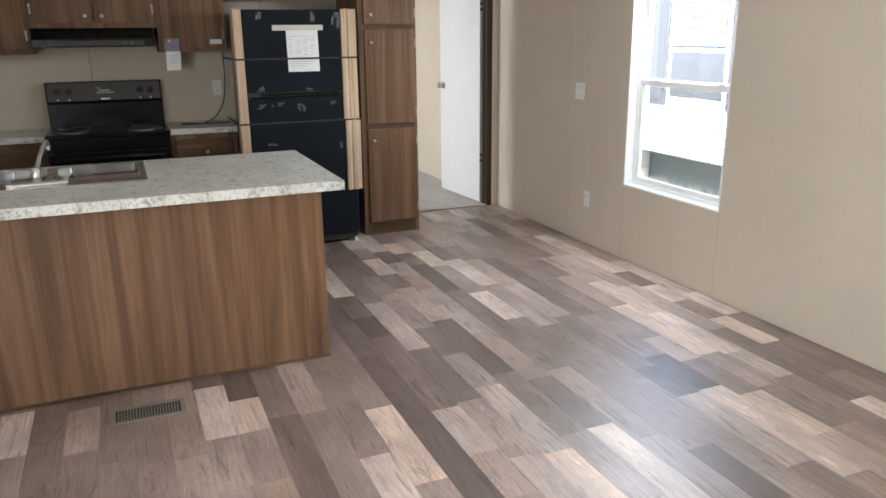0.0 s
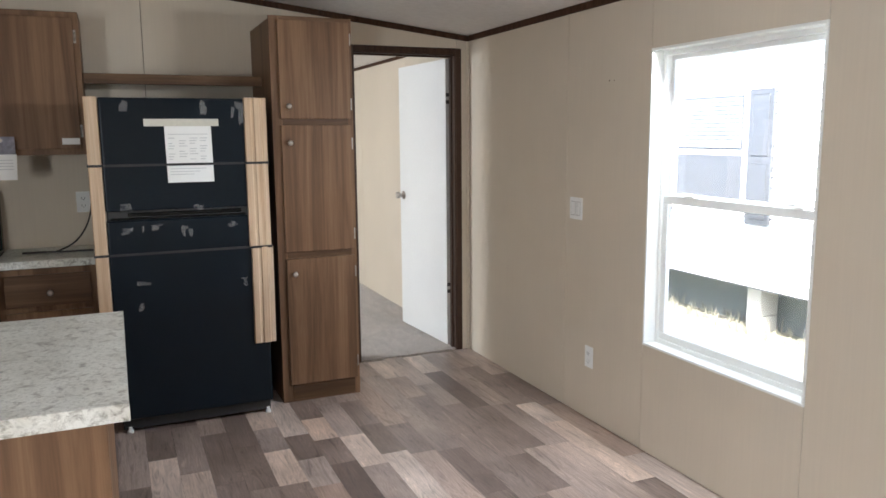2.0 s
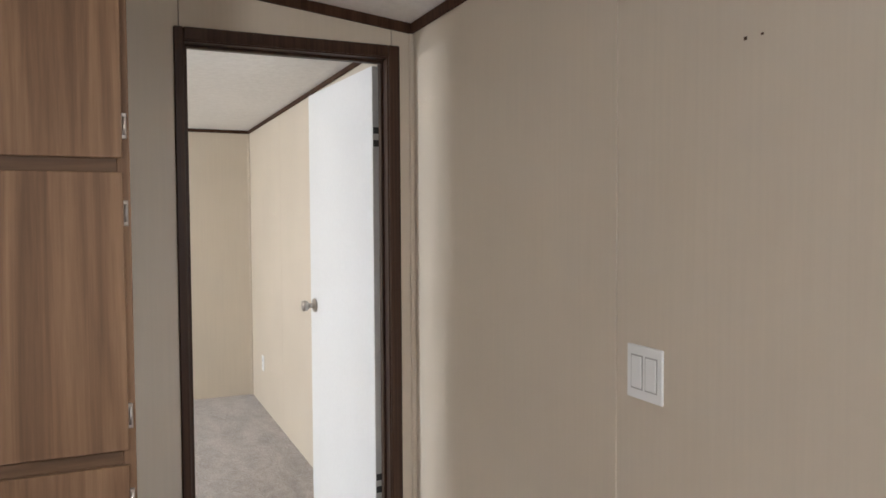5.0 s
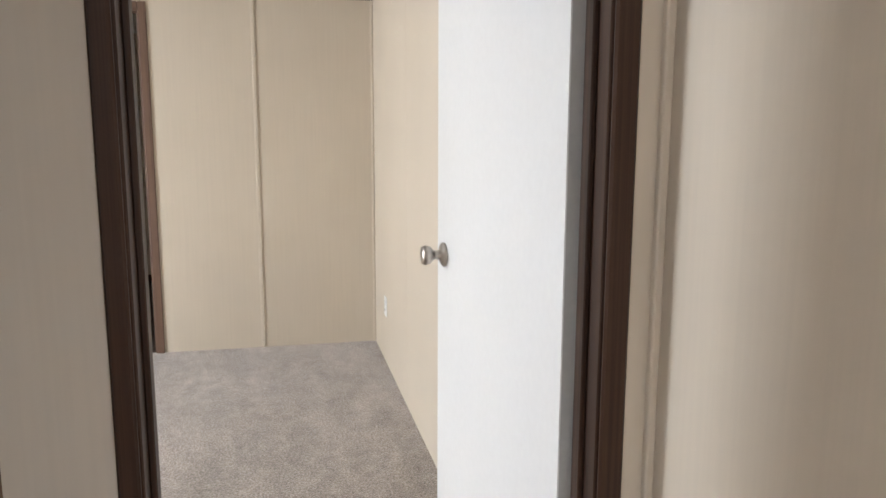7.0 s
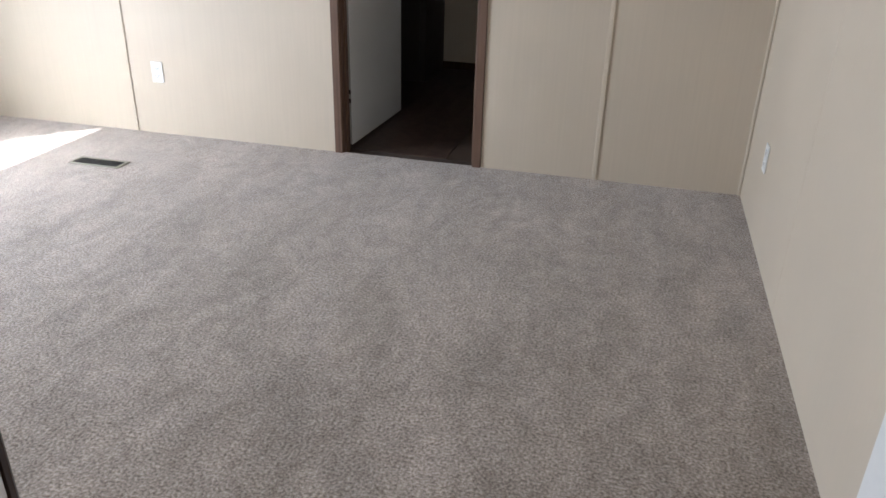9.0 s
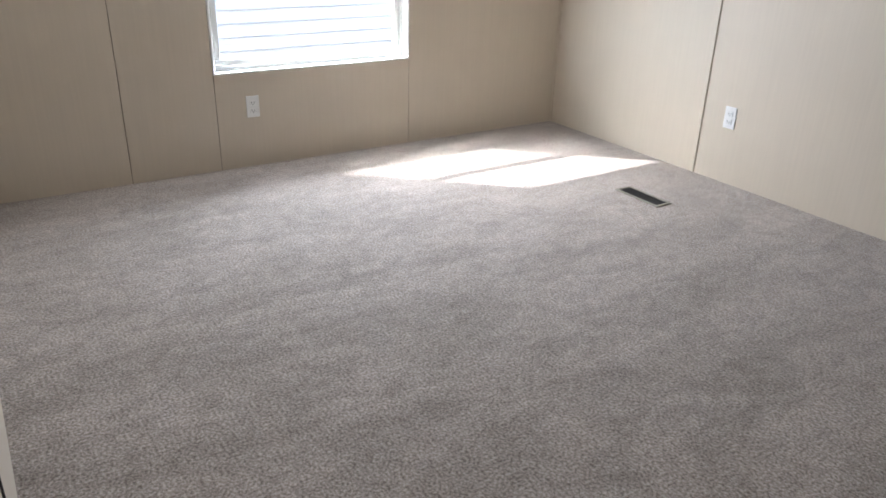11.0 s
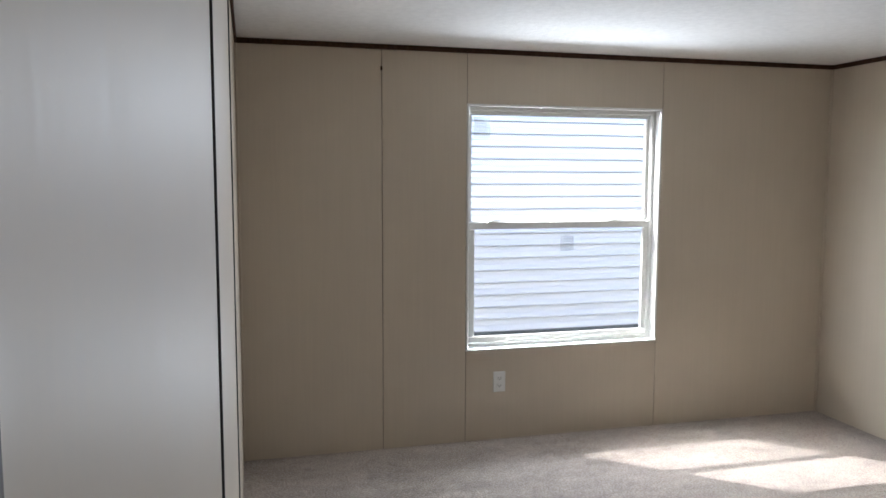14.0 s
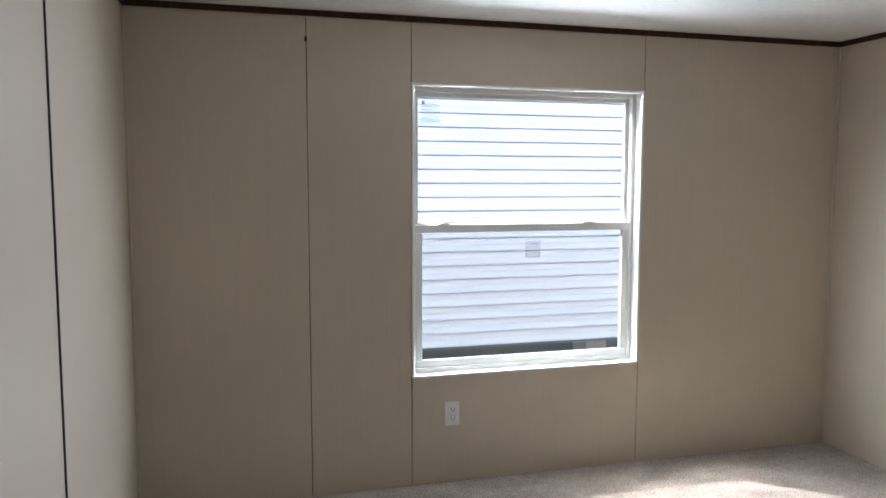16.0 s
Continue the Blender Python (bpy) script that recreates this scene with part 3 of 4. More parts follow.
    for i in range(7):
        z = hi - s - 0.032 - i * 0.013
        box(bm, face + out * 0.0968, face + out * 0.0974, far + w * (0.3 if i == 0 else 0.1), far + w * (0.9 - 0.17 * (i % 3)), z, z + 0.003)
    box(bm, face + out * 0.0968, face + out * 0.0974, far + w * 0.07, far + w * 0.22, hi - s - 0.034, hi - s - 0.018)
    part("print", bm, M_INK, st)
    if sticker_low:
        u = a + 0.50 * (b - a)
        st = part("sticker", bar(u, u + 0.08, 0.0735, 0.0745, zm - 0.16, zm - 0.075), M_FILM, lw, "clear safety sticker")
        bm = bmesh.new()
        for i in range(5):
            box(bm, face + out * 0.0727, face + out * 0.0733, u + 0.008, u + 0.07 - 0.012 * (i % 2), zm - 0.15 + i * 0.014, zm - 0.147 + i * 0.014)
        part("print", bm, M_INK, st)
    return d


window("window_1", 0, 1, *WIN1, 1.213, "white vinyl single-hung window in the kitchen wall", False)
window("window_2", -W, -1, *WIN2, 1.213, "white vinyl single-hung window in the bedroom wall", True)


# ---- outside ----
GZ = -0.72
solo("ground", bx(-400, 400, -400, 400, GZ - 0.3, GZ), M_GRASS, "dry mown grass around the homes", "ground")


def neighbour(name, face, out, y0, y1, zb, zt, label, deep=4.6):
    """A white-sided mobile home whose long wall stands at face and runs along y."""
    d = thing(name, (face + out * deep / 2, (y0 + y1) / 2, GZ), label, "house")
    part("wall", bx(face + out * 0.031, face + out * deep, y0, y1, zb + 0.01, zt), M_SIDING, d)
    lap, bow = 0.1095, 0.021
    n = int((zt - zb) / lap)
    prof = [(0.03, 0), (0.03, 0.008), (-bow, 0.008), (-bow, 0.020), (0.0, lap * 0.55), (-bow * 0.35, lap * 0.57), (0.006, lap), (0.03, lap)]
    bm = prism(bmesh.new(), [(face + out * x, y0, zb + z) for x, z in prof], (0, y1 - y0, 0))
    first = part("siding_board", bm, M_SIDING, d)
    for i in range(1, n):
        ob = new("siding_board", first.data)
        ob.parent, ob.location = d, (0, 0, i * lap)
    bm = prism(bmesh.new(), [(face - out * 0.25, y0 - 0.2, zt), (face + out * deep / 2, y0 - 0.2, zt + 0.8), (face + out * (deep + 0.25), y0 - 0.2, zt), (face + out * (deep + 0.25), y0 - 0.2, zt - 0.1), (face - out * 0.25, y0 - 0.2, zt - 0.1)], (0, y1 - y0 + 0.4, 0))
    part("roof", bm, M_ROOF, d)
    part("underfloor", bx(face + out * 0.45, face + out * (deep - 0.1), y0 + 0.1, y1 - 0.1, GZ, zb + 0.01), M_UNDER, d, "block coloured dark for the shade under the floor")
    part("rim_beam", bx(face + out * 0.04, face + out * 0.45, y0 + 0.1, y1 - 0.1, zb - 0.03, zb + 0.01), M_RIM, d)
    y = 1.45 - 2.1 * 4
    while y < y1:
        for q in range(2):
            part("pier", bx(face + out * (0.16 + 0 * q), face + out * 0.42, y - 0.10, y + 0.10, GZ + 0.2 * q, GZ + 0.2 * q + 0.195 if q == 0 else zb - 0.03, bev=0.006), M_BLOCK, d, "grey concrete block pier")
        y += 2.1
    return d


east = neighbour("neighbour_house", 4.05, 1, -9.0, 9.0, -0.17, 2.55, "white vinyl-sided home with slate shutters")
wn = part("window", bx(4.02, 4.06, 1.48, 2.62, 0.60, 1.95, bev=0.004), M_VINYL, east)
part("pane", bx(4.012, 4.021, 1.54, 2.56, 1.31, 1.90), M_SHUT, wn, "glass over drawn grey blinds")
part("pane", bx(4.012, 4.021, 1.54, 2.56, 0.65, 1.25), M_SHUT, wn, "glass over drawn grey blinds")
for k in range(12):
    part("blind_slat", bx(4.004, 4.0115, 1.56, 2.54, 1.33 + k * 0.046, 1.333 + k * 0.046 + 0.034), plain("grey_blind", (0.17, 0.18, 0.19), 0.6) if k == 0 else bpy.data.materials["grey_blind"], wn)
for a, b in ((1.125, 1.455), (2.645, 2.985)):
    s = part("shutter", bx(4.0, 4.04, a, b, 0.52, 1.95, bev=0.004), M_SHUT, east, "slate blue panelled shutter")
    for z0, z1 in ((0.58, 1.17), (1.25, 1.89)):
        part("raised_panel", bx(3.992, 4.0, a + 0.05, b - 0.05, z0, z1, bev=0.006), M_SHUT, s)
rnd = random.Random(21)
bm = bmesh.new()
for i in range(900):
    x, y, h = 4.05 + rnd.random() ** 1.5 * 0.5, rnd.uniform(-4.0, 7.0), rnd.uniform(0.05, 0.17) * (0.6 + 0.6 * abs(math.sin(i * 0.37)))
    w, lx, ly = rnd.uniform(0.006, 0.014), rnd.uniform(-0.05, 0.05), rnd.uniform(-0.06, 0.06)
    base3 = [bm.verts.new((x + w * math.cos(q), y + w * math.sin(q), GZ - 0.005)) for q in (0.0, 2.1, 4.2)]
    mid3 = [bm.verts.new((v.co.x * 0.7 + x * 0.3 + lx * 0.4, v.co.y * 0.7 + y * 0.3 + ly * 0.4, GZ + h * 0.6)) for v in base3]
    tip = bm.verts.new((x + lx, y + ly, GZ + h))
    for q in range(3):
        bm.faces.new((base3[q], base3[q - 2], mid3[q - 2], mid3[q]))
        bm.faces.new((mid3[q], mid3[q - 2], tip))
solo("grass_tufts", bm, M_GRASS, "dry uncut grass along the house edge", "grass", "stuff", (4.3, 1.5, GZ))
west = neighbour("neighbour_house", -7.0, -1, -9.0, 12.0, 0.085, 2.52, "white vinyl-sided home close to the bedroom window")


# ---- bathroom ----
bm = bmesh.new()
box(bm, -3.3, -0.7, YB + 0.09, 6.2, -0.3, -0.002)
solo("floor_bath", bm, M_CABD, "dark wood-look bathroom floor", "floor")
for nm, b in (("wall_bath_north", (-3.3, -0.7, 5.95, 6.05, 0, H)), ("wall_bath_west", (-3.4, -3.3, YB + 0.09, 6.2, 0, H)), ("wall_bath_east", (-0.8, -0.7, YB + 0.09, 6.1, 0, H))):
    solo(nm, bx(*b), M_WALL, "beige bathroom wall in shade", "wall")
solo("ceiling_bath", bx(-3.4, -0.7, YB + 0.09, 6.2, H, H + 0.1), M_CEIL, "white bathroom ceiling", "ceiling")
solo("baseboard", bx(-2.11, -0.8, 5.938, 5.95, 0, 0.06), M_TRIM, "dark bathroom baseboard", "trim")
van = thing("vanity", (-2.75, 5.7, 0), "dark wooden bathroom vanity with a pale top", "vanity")
part("body", bx(-3.25, -2.11, 5.42, 5.95, 0.0, 0.84, bev=0.004), M_DARKBATH, van)
for a, b in ((-3.2, -2.70), (-2.66, -2.16)):
    part("door", bx(a, b, 5.402, 5.418, 0.12, 0.80, bev=0.003), M_DARKBATH, van)
part("top", bx(-3.28, -2.07, 5.38, 5.95, 0.842, 0.88, bev=0.006), M_LAM, van)
mir = thing("mirror", (-2.66, 5.95, 1.2), "wall mirror above the vanity", "mirror")
part("glass", bx(-3.1, -2.22, 5.940, 5.948, 1.1, 1.9, bev=0.002), M_MIRROR, mir)


# ---- kitchen ----
def knob(parent, at, axis=(0, -1, 0), r=0.015):
    return part("knob", lathe(bmesh.new(), at, axis, [(0, r * 0.5), (0.010, r * 0.42), (0.014, r * 0.9), (0.019, r), (0.025, r * 0.9), (0.028, r * 0.4)], 18), M_NICKEL, parent, "round satin nickel knob")


def cab_hinge(parent, x, y, z):
    bm = bmesh.new()
    box(bm, x - 0.006, x + 0.006, y - 0.004, y, z - 0.032, z + 0.032, 0.0015)
    lathe(bm, (x, y - 0.004, z - 0.022), (0, 0, 1), [(0, 0.0035), (0.044, 0.0035)], 10)
    return part("hinge", bm, M_NICKEL, parent, "nickel cabinet hinge")


# pantry
px0, px1, py = -1.434, -0.982, -0.565
pantry = thing("pantry_cabinet", ((px0 + px1) / 2, py / 2, 0), "tall walnut-look pantry cabinet with three doors", "cabinet")
part("side_panel", bx(px0, px0 + 0.012, py + 0.018, -0.001, 0, 2.12, bev=0.001), M_CAB, pantry)
part("side_panel", bx(px1 - 0.012, px1, py + 0.018, -0.001, 0, 2.12, bev=0.001), M_CAB, pantry)
part("top_panel", bx(px0 + 0.012, px1 - 0.012, py + 0.018, -0.001, 2.105, 2.12), M_CAB, pantry)
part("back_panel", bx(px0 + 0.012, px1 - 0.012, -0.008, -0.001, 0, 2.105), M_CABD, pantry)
part("frame_stile", bx(px0, -1.378, py, py + 0.018, 0, 2.135, bev=0.0015), M_CAB, pantry)
part("frame_stile", bx(-1.012, px1, py, py + 0.018, 0, 2.135, bev=0.0015), M_CAB, pantry)
for z0, z1 in ((2.085, 2.135), (1.548, 1.605), (0.818, 0.876), (0.0, 0.118)):
    part("frame_rail", bx(-1.378, -1.012, py, py + 0.018, z0, z1, bev=0.0015), M_CABH, pantry)
for z0, z1, kz, hs in ((1.595, 2.112, 1.660, (2.025, 1.675)), (0.866, 1.560, 1.466, (1.459, 0.950)), (0.103, 0.828, 0.744, (0.733, 0.200))):
    dr = part("door", bx(-1.391, -0.999, py - 0.017, py - 0.001, z0, z1, bev=0.002), M_CAB, pantry)
    knob(dr, (-1.347, py - 0.017, kz))
    for hz in hs:
        cab_hinge(dr, -0.994, py - 0.001, hz)

# fridge
fx0, fx1, fy = -2.282, -1.515, -0.690
fridge = thing("refrigerator", ((fx0 + fx1) / 2, -0.36, 0), "black top-freezer refrigerator still in its shipping straps", "refrigerator")
part("body", bx(fx0 + 0.004, fx1 - 0.004, fy + 0.075, -0.05, 0.03, 1.685, bev=0.006), M_FRIDGE, fridge)
fd = part("freezer_door", bx(fx0, fx1, fy, fy + 0.068, 1.142, 1.694, bev=0.012, seg=3), M_FRIDGE, fridge)
ld = part("fridge_door", bx(fx0, fx1, fy, fy + 0.068, 0.075, 1.098, bev=0.012, seg=3), M_FRIDGE, fridge)
part("handle_recess", bx(fx0 + 0.01, fx1 - 0.01, fy + 0.022, fy + 0.07, 1.097, 1.143), M_SLOT, fridge)
part("handle", bx(fx0 + 0.10, fx1 - 0.12, fy + 0.004, fy + 0.02, 1.116, 1.134, bev=0.004), M_BLACK, fridge, "glossy black pocket handle")
part("handle", bx(fx0 + 0.02, fx1 - 0.10, fy + 0.006, fy + 0.02, 1.100, 1.110, bev=0.003), M_BLACK, fridge)
part("kick_plate", bx(fx0 + 0.01, fx1 - 0.01, fy + 0.03, fy + 0.06, 0.018, 0.07, bev=0.003), M_BLACKP, fridge)
for x in (fx0 + 0.04, fx1 - 0.025):
    part("foot", lathe(bmesh.new(), (x, fy + 0.03, 0), (0, 0, 1), [(0, 0.016), (0.012, 0.016), (0.014, 0.009), (0.032, 0.009)], 14), M_PLATE, fridge, "white levelling foot")
part("top_hinge", bx(fx1 - 0.06, fx1 - 0.02, fy + 0.02, fy + 0.08, 1.685, 1.703, bev=0.003), M_NICKEL, fridge)
BOARD = [(0, 0), (-0.014, 0.004), (-0.016, 0.03), (-0.010, 0.037), (-0.010, 0.045), (-0.017, 0.052), (-0.017, 0.082), (-0.009, 0.088), (-0.012, 0.112), (0.0, 0.114), (0.05, 0.114), (0.05, 0.108), (0.006, 0.107), (0.0, 0.09)]
for k, (z0, z1, sh) in enumerate(((0.408, 0.928, 0.004), (0.930, 1.367, 0.0), (1.369, 1.698, 0.001))):
    bm = prism(bmesh.new(), [(-1.604 + u + sh, fy - 0.003 + v, z0) for v, u in BOARD], (0.004 if k == 0 else 0, -0.004 if k == 0 else 0, z1 - z0))
    part("corner_board", bm, M_CARD, fridge, "tan corrugated corner protector")
    if z1 > 1.0:
        part("corner_board", bx(fx0 - 0.062, fx0 - 0.002, fy - 0.008, fy + 0.11, z0, z1, bev=0.004), M_CARD, fridge, "tan corrugated corner protector")
part("corner_board", bx(fx0 - 0.062, fx0 - 0.002, fy - 0.008, fy + 0.11, 0.42, 0.928, bev=0.004), M_CARD, fridge, "tan corrugated corner protector")
for z in (1.368, 0.929):
    bm = bmesh.new()
    box(bm, fx0 - 0.064, -1.606, fy - 0.0115, fy - 0.0095, z - 0.006, z + 0.006)
    box(bm, -1.606, -1.488, fy - 0.0235, fy - 0.0215, z - 0.006, z + 0.006)
    box(bm, -1.490, -1.488, fy - 0.0215, -0.05, z - 0.006, z + 0.006)
    box(bm, fx0 - 0.066, fx0 - 0.064, fy - 0.0115, -0.05, z - 0.006, z + 0.006)
    part("strap", bm, M_BLACKP, fridge, "black shipping strap")


def sheet(x0, x1, z0, z1, y, lean=0.0, bow=0.004, n=6):
    """A thin sheet that hangs slightly bowed on a front facing the room."""
    bm = bmesh.new()
    for side in (0.0, -0.0006):
        rows = []
        for j in range(n + 1):
            v = j / n
            rows.append([bm.verts.new((x0 + (x1 - x0) * i / n + lean * (1 - v), y + side - bow * math.sin(math.pi * i / n) * (1 - v), z0 + (z1 - z0) * v)) for i in range(n + 1)])
        for a, b in zip(rows, rows[1:]):
            for i in range(n):
                bm.faces.new((a[i], a[i + 1], b[i + 1], b[i]))
    bmesh.ops.recalc_face_normals(bm, faces=bm.faces[:])
    return bm


note = part("energy_sheet", sheet(-1.990, -1.768, 1.278, 1.562, fy - 0.003, 0.004), M_PAPER, fridge, "white printed sheet taped on")
bm = bmesh.new()
box(bm, -1.975, -1.785, fy - 0.0092, fy - 0.0085, 1.515, 1.518)
for i in range(9):
    z = 1.496 - i * 0.013
    for a, b in ((-1.975, -1.945), (-1.925, -1.885), (-1.875, -1.835), (-1.825, -1.790)):
        if (i * 7 + int(a * -100)) % 4:
            box(bm, a, b - 0.006 * (i % 3), fy - 0.0092, fy - 0.0085, z, z + 0.0035)
for i in range(3):
    box(bm, -1.972, -1.80 - 0.03 * i, fy - 0.0092, fy - 0.0085, 1.345 - i * 0.014, 1.348 - i * 0.014)
part("print", bm, M_INK, note)
part("tape_strip", sheet(-2.083, -1.730, 1.556, 1.592, fy - 0.0075, 0.0, 0.001), M_MASK, fridge, "pale masking tape strip")
rnd = random.Random(4)
for x, z, w, h in ((-2.17, 1.655, 0.035, 0.055), (-1.80, 1.65, 0.032, 0.065), (-1.637, 1.625, 0.07, 0.11), (-1.93, 1.575, 0.02, 0.03), (-2.19, 1.165, 0.05, 0.03), (-1.85, 1.155, 0.05, 0.04), (-2.19, 1.045, 0.05, 0.035),
                   (-2.12, 1.05, 0.012, 0.03), (-2.05, 1.06, 0.055, 0.03), (-1.91, 1.035, 0.05, 0.055), (-1.68, 1.055, 0.05, 0.025), (-2.13, 0.78, 0.06, 0.02), (-1.64, 0.75, 0.03, 0.045), (-2.15, 0.66, 0.03, 0.035)):
    bm = bmesh.new()
    g = [[bm.verts.new((x + w * (i / 3 - 0.5) + rnd.uniform(-1, 1) * w * 0.12, fy - 0.003 - rnd.random() * 0.007, z + h * (j / 3 - 0.5) + rnd.uniform(-1, 1) * h * 0.12)) for i in range(4)] for j in range(4)]
    for j in range(3):
        for i in range(3):
            if rnd.random() < 0.72:
                bm.faces.new((g[j][i], g[j][i + 1], g[j + 1][i + 1], g[j + 1][i]))
    part("tape_scrap", bm, M_TAPE, fridge, "crumpled clear shipping tape")

# power cord
cord = solo("power_cord", tube(bmesh.new(), spline([(-2.352, -0.12, 1.62), (-2.352, -0.12, 1.40), (-2.350, -0.12, 1.22), (-2.375, -0.14, 1.06), (-2.44, -0.18, 0.955), (-2.53, -0.22, 0.9075), (-2.58, -0.24, 0.9075), (-2.50, -0.26, 0.9075), (-2.36, -0.27, 0.9075)]), 0.0045), M_BLACKP,
            "black power cord hanging to the counter", "cord", "", (-2.5, -0.2, 0.905))

# shelf above the fridge
sh = thing("wall_shelf", (-1.89, -0.15, 1.78), "walnut-look shelf board above the refrigerator", "shelf")
part("board", bx(-2.345, px0 - 0.001, -0.300, -0.002, 1.815, 1.832), M_CABH, sh)
part("front_edge", bx(-2.345, px0 - 0.001, -0.318, -0.300, 1.780, 1.834, bev=0.002), M_CABH, sh)


# upper cabinets
def upper(x0, x1, z0, z1, doors, label):
    c = thing("wall_cabinet", ((x0 + x1) / 2, -0.17, z0), label, "cabinet", "kitchen wall cabinets")
    part("body", bx(x0, x1, -0.325, -0.002, z0, z1, bev=0.0015), M_CAB, c)
    part("face_frame", bx(x0, x1, -0.343, -0.325, z0, z1, bev=0.0015), M_CAB, c)
    for a, b, kx, hx in doors:
        d = part("door", bx(a, b, -0.360, -0.344, z0 + 0.03, z1 - 0.03, bev=0.002), M_CAB, c)
        knob(d, (kx, -0.360, z0 + 0.075))
        for hz in (z0 + 0.12, z1 - 0.12):
            cab_hinge(d, hx, -0.344, hz)
    return c


upper(-2.802, -2.347, 1.418, 2.13, [(-2.775, -2.374, -2.735, -2.368)], "walnut-look wall cabinet with a hang tag")
upper(-3.584, -2.803, 1.585, 2.13, [(-3.560, -3.202, -3.245, -3.566), (-3.186, -2.828, -3.143, -2.822)], "walnut-look two-door cabinet over the range hood")
upper(-W + 0.002, -3.585, 1.418, 2.13, [(-4.54, -4.10, -4.14, -4.546), (-4.05, -3.612, -4.01, -3.606)], "walnut-look wall cabinet beside the hood")
tag = thing("hang_tag", (-2.735, -0.39, 1.30), "white card tag hanging from a cabinet knob", "tag")
part("card", sheet(-2.762, -2.668, 1.298, 1.425, -0.385, -0.006, 0.004), M_PAPER, tag)
part("photo", sheet(-2.768, -2.672, 1.425, 1.512, -0.385, 0, 0.002), plain("printed_card", (0.20, 0.19, 0.23), 0.5, vary=0.5, grain=45.0), tag, "dark printed top of the tag")
bm = bmesh.new()
for i in range(4):
    box(bm, -2.75, -2.685, -0.3915, -0.3905, 1.395 - i * 0.015, 1.398 - i * 0.015)
part("print", bm, M_INK, tag)
lab = thing("sticker", (-2.42, -0.3605, 1.47), "small white label on a cabinet door", "sticker")
part("paper", bx(-2.462, -2.380, -0.362, -0.3604, 1.470, 1.502), M_PAPER, lab)

# range hood
hood = thing("range_hood", (-3.2, -0.22, 1.46), "black under-cabinet range hood", "range hood")
bm = prism(bmesh.new(), [(-3.575, -0.002, 1.584), (-3.575, -0.35, 1.584), (-3.575, -0.455, 1.515), (-3.575, -0.455, 1.462), (-3.575, -0.002, 1.462)], (0.745, 0, 0), 0.004)
part("shell", bm, M_BLACK, hood)
part("front_strip", bx(-3.49, -2.90, -0.459, -0.4545, 1.470, 1.503, bev=0.002), M_BLACKP, hood)
for x in (-3.03, -2.99):
    part("switch", bx(x, x + 0.02, -0.463, -0.459, 1.478, 1.494, bev=0.002), M_PANEL, hood)
part("filter", bx(-3.45, -2.95, -0.38, -0.08, 1.4605, 1.466), M_PANEL, hood)

# stove
sx0, sx1 = -3.568, -2.806
stove = thing("stove", (-3.19, -0.33, 0), "black electric range with a tall control backguard", "stove")
part("body", bx(sx0, sx1, -0.60, -0.02, 0.02, 0.885, bev=0.003), M_BLACK, stove)
top = part("cooktop", bx(sx0 - 0.003, sx1 + 0.003, -0.625, -0.055, 0.886, 0.915, bev=0.006), M_BLACK, stove)
bm = prism(bmesh.new(), [(sx0, -0.012, 0.9), (sx0, -0.085, 0.9), (sx0, -0.085, 1.075), (sx0, -0.10, 1.085), (sx0, -0.062, 1.222), (sx0, -0.012, 1.222)], (sx1 - sx0, 0, 0), 0.004)
guard = part("backguard", bm, M_BLACK, stove)
bm = prism(bmesh.new(), [(sx0 + 0.012, -0.1012, 1.092), (sx0 + 0.012, -0.104, 1.092), (sx0 + 0.012, -0.069, 1.217), (sx0 + 0.012, -0.0655, 1.217)], (sx1 - sx0 - 0.024, 0, 0))
part("control_panel", bm, M_PANEL, guard, "dark grey control panel")
for x in (-3.495, -3.42, -2.955, -2.885):
    k = bmesh.new()
    lathe(k, (x, -0.086, 1.155), (0, -0.965, 0.27), [(0, 0.022), (0.006, 0.022), (0.018, 0.018), (0.02, 0.012)], 18)
    box(k, x - 0.004, x + 0.004, -0.113, -0.100, 1.140, 1.180, 0.002)
    part("knob", k, M_BLACKP, guard, "black range knob")
    part("mark", bx(x - 0.006, x + 0.006, -0.1075, -0.1045, 1.098, 1.106), M_PLATE, guard)
bm = bmesh.new()
for i, (a, b, z) in enumerate(((-3.24, -3.21, 1.175), (-3.23, -3.15, 1.158), (-3.24, -3.13, 1.142))):
    box(bm, a, b, -0.094 - (1.175 - z) * 0.28, -0.0885 - (1.175 - z) * 0.28, z, z + 0.007)
part("clock_keys", bm, M_INK, guard)
part("badge", bx(-3.215, -3.155, -0.1085, -0.1035, 1.099, 1.109), M_STEEL, guard, "small silver badge")
for x, y, r in ((-3.40, -0.46, 0.075), (-2.97, -0.46, 0.10), (-3.40, -0.20, 0.10), (-2.97, -0.20, 0.075)):
    b = part("burner", lathe(bmesh.new(), (x, y, 0.9145), (0, 0, 1), [(0, r + 0.022), (0.004, r + 0.02), (0.002, r + 0.006), (0.001, 0.02)], 28), M_CHROME, stove, "chrome drip pan")
    coil = [(x + (r - 0.011 * s / 26) * math.cos(s * 0.42), y + (r - 0.0115 * s / 14) * math.sin(s * 0.42), 0.924) for s in range(0, 90)]
    part("coil", tube(bmesh.new(), coil, 0.004, 6), M_BLACKP, b)
odoor = part("oven_door", bx(sx0 + 0.006, sx1 - 0.006, -0.642, -0.602, 0.20, 0.80, bev=0.006), M_BLACK, stove)
part("door_glass", bx(sx0 + 0.13, sx1 - 0.13, -0.646, -0.642, 0.35, 0.65), M_BLACK, odoor)
bm = bmesh.new()
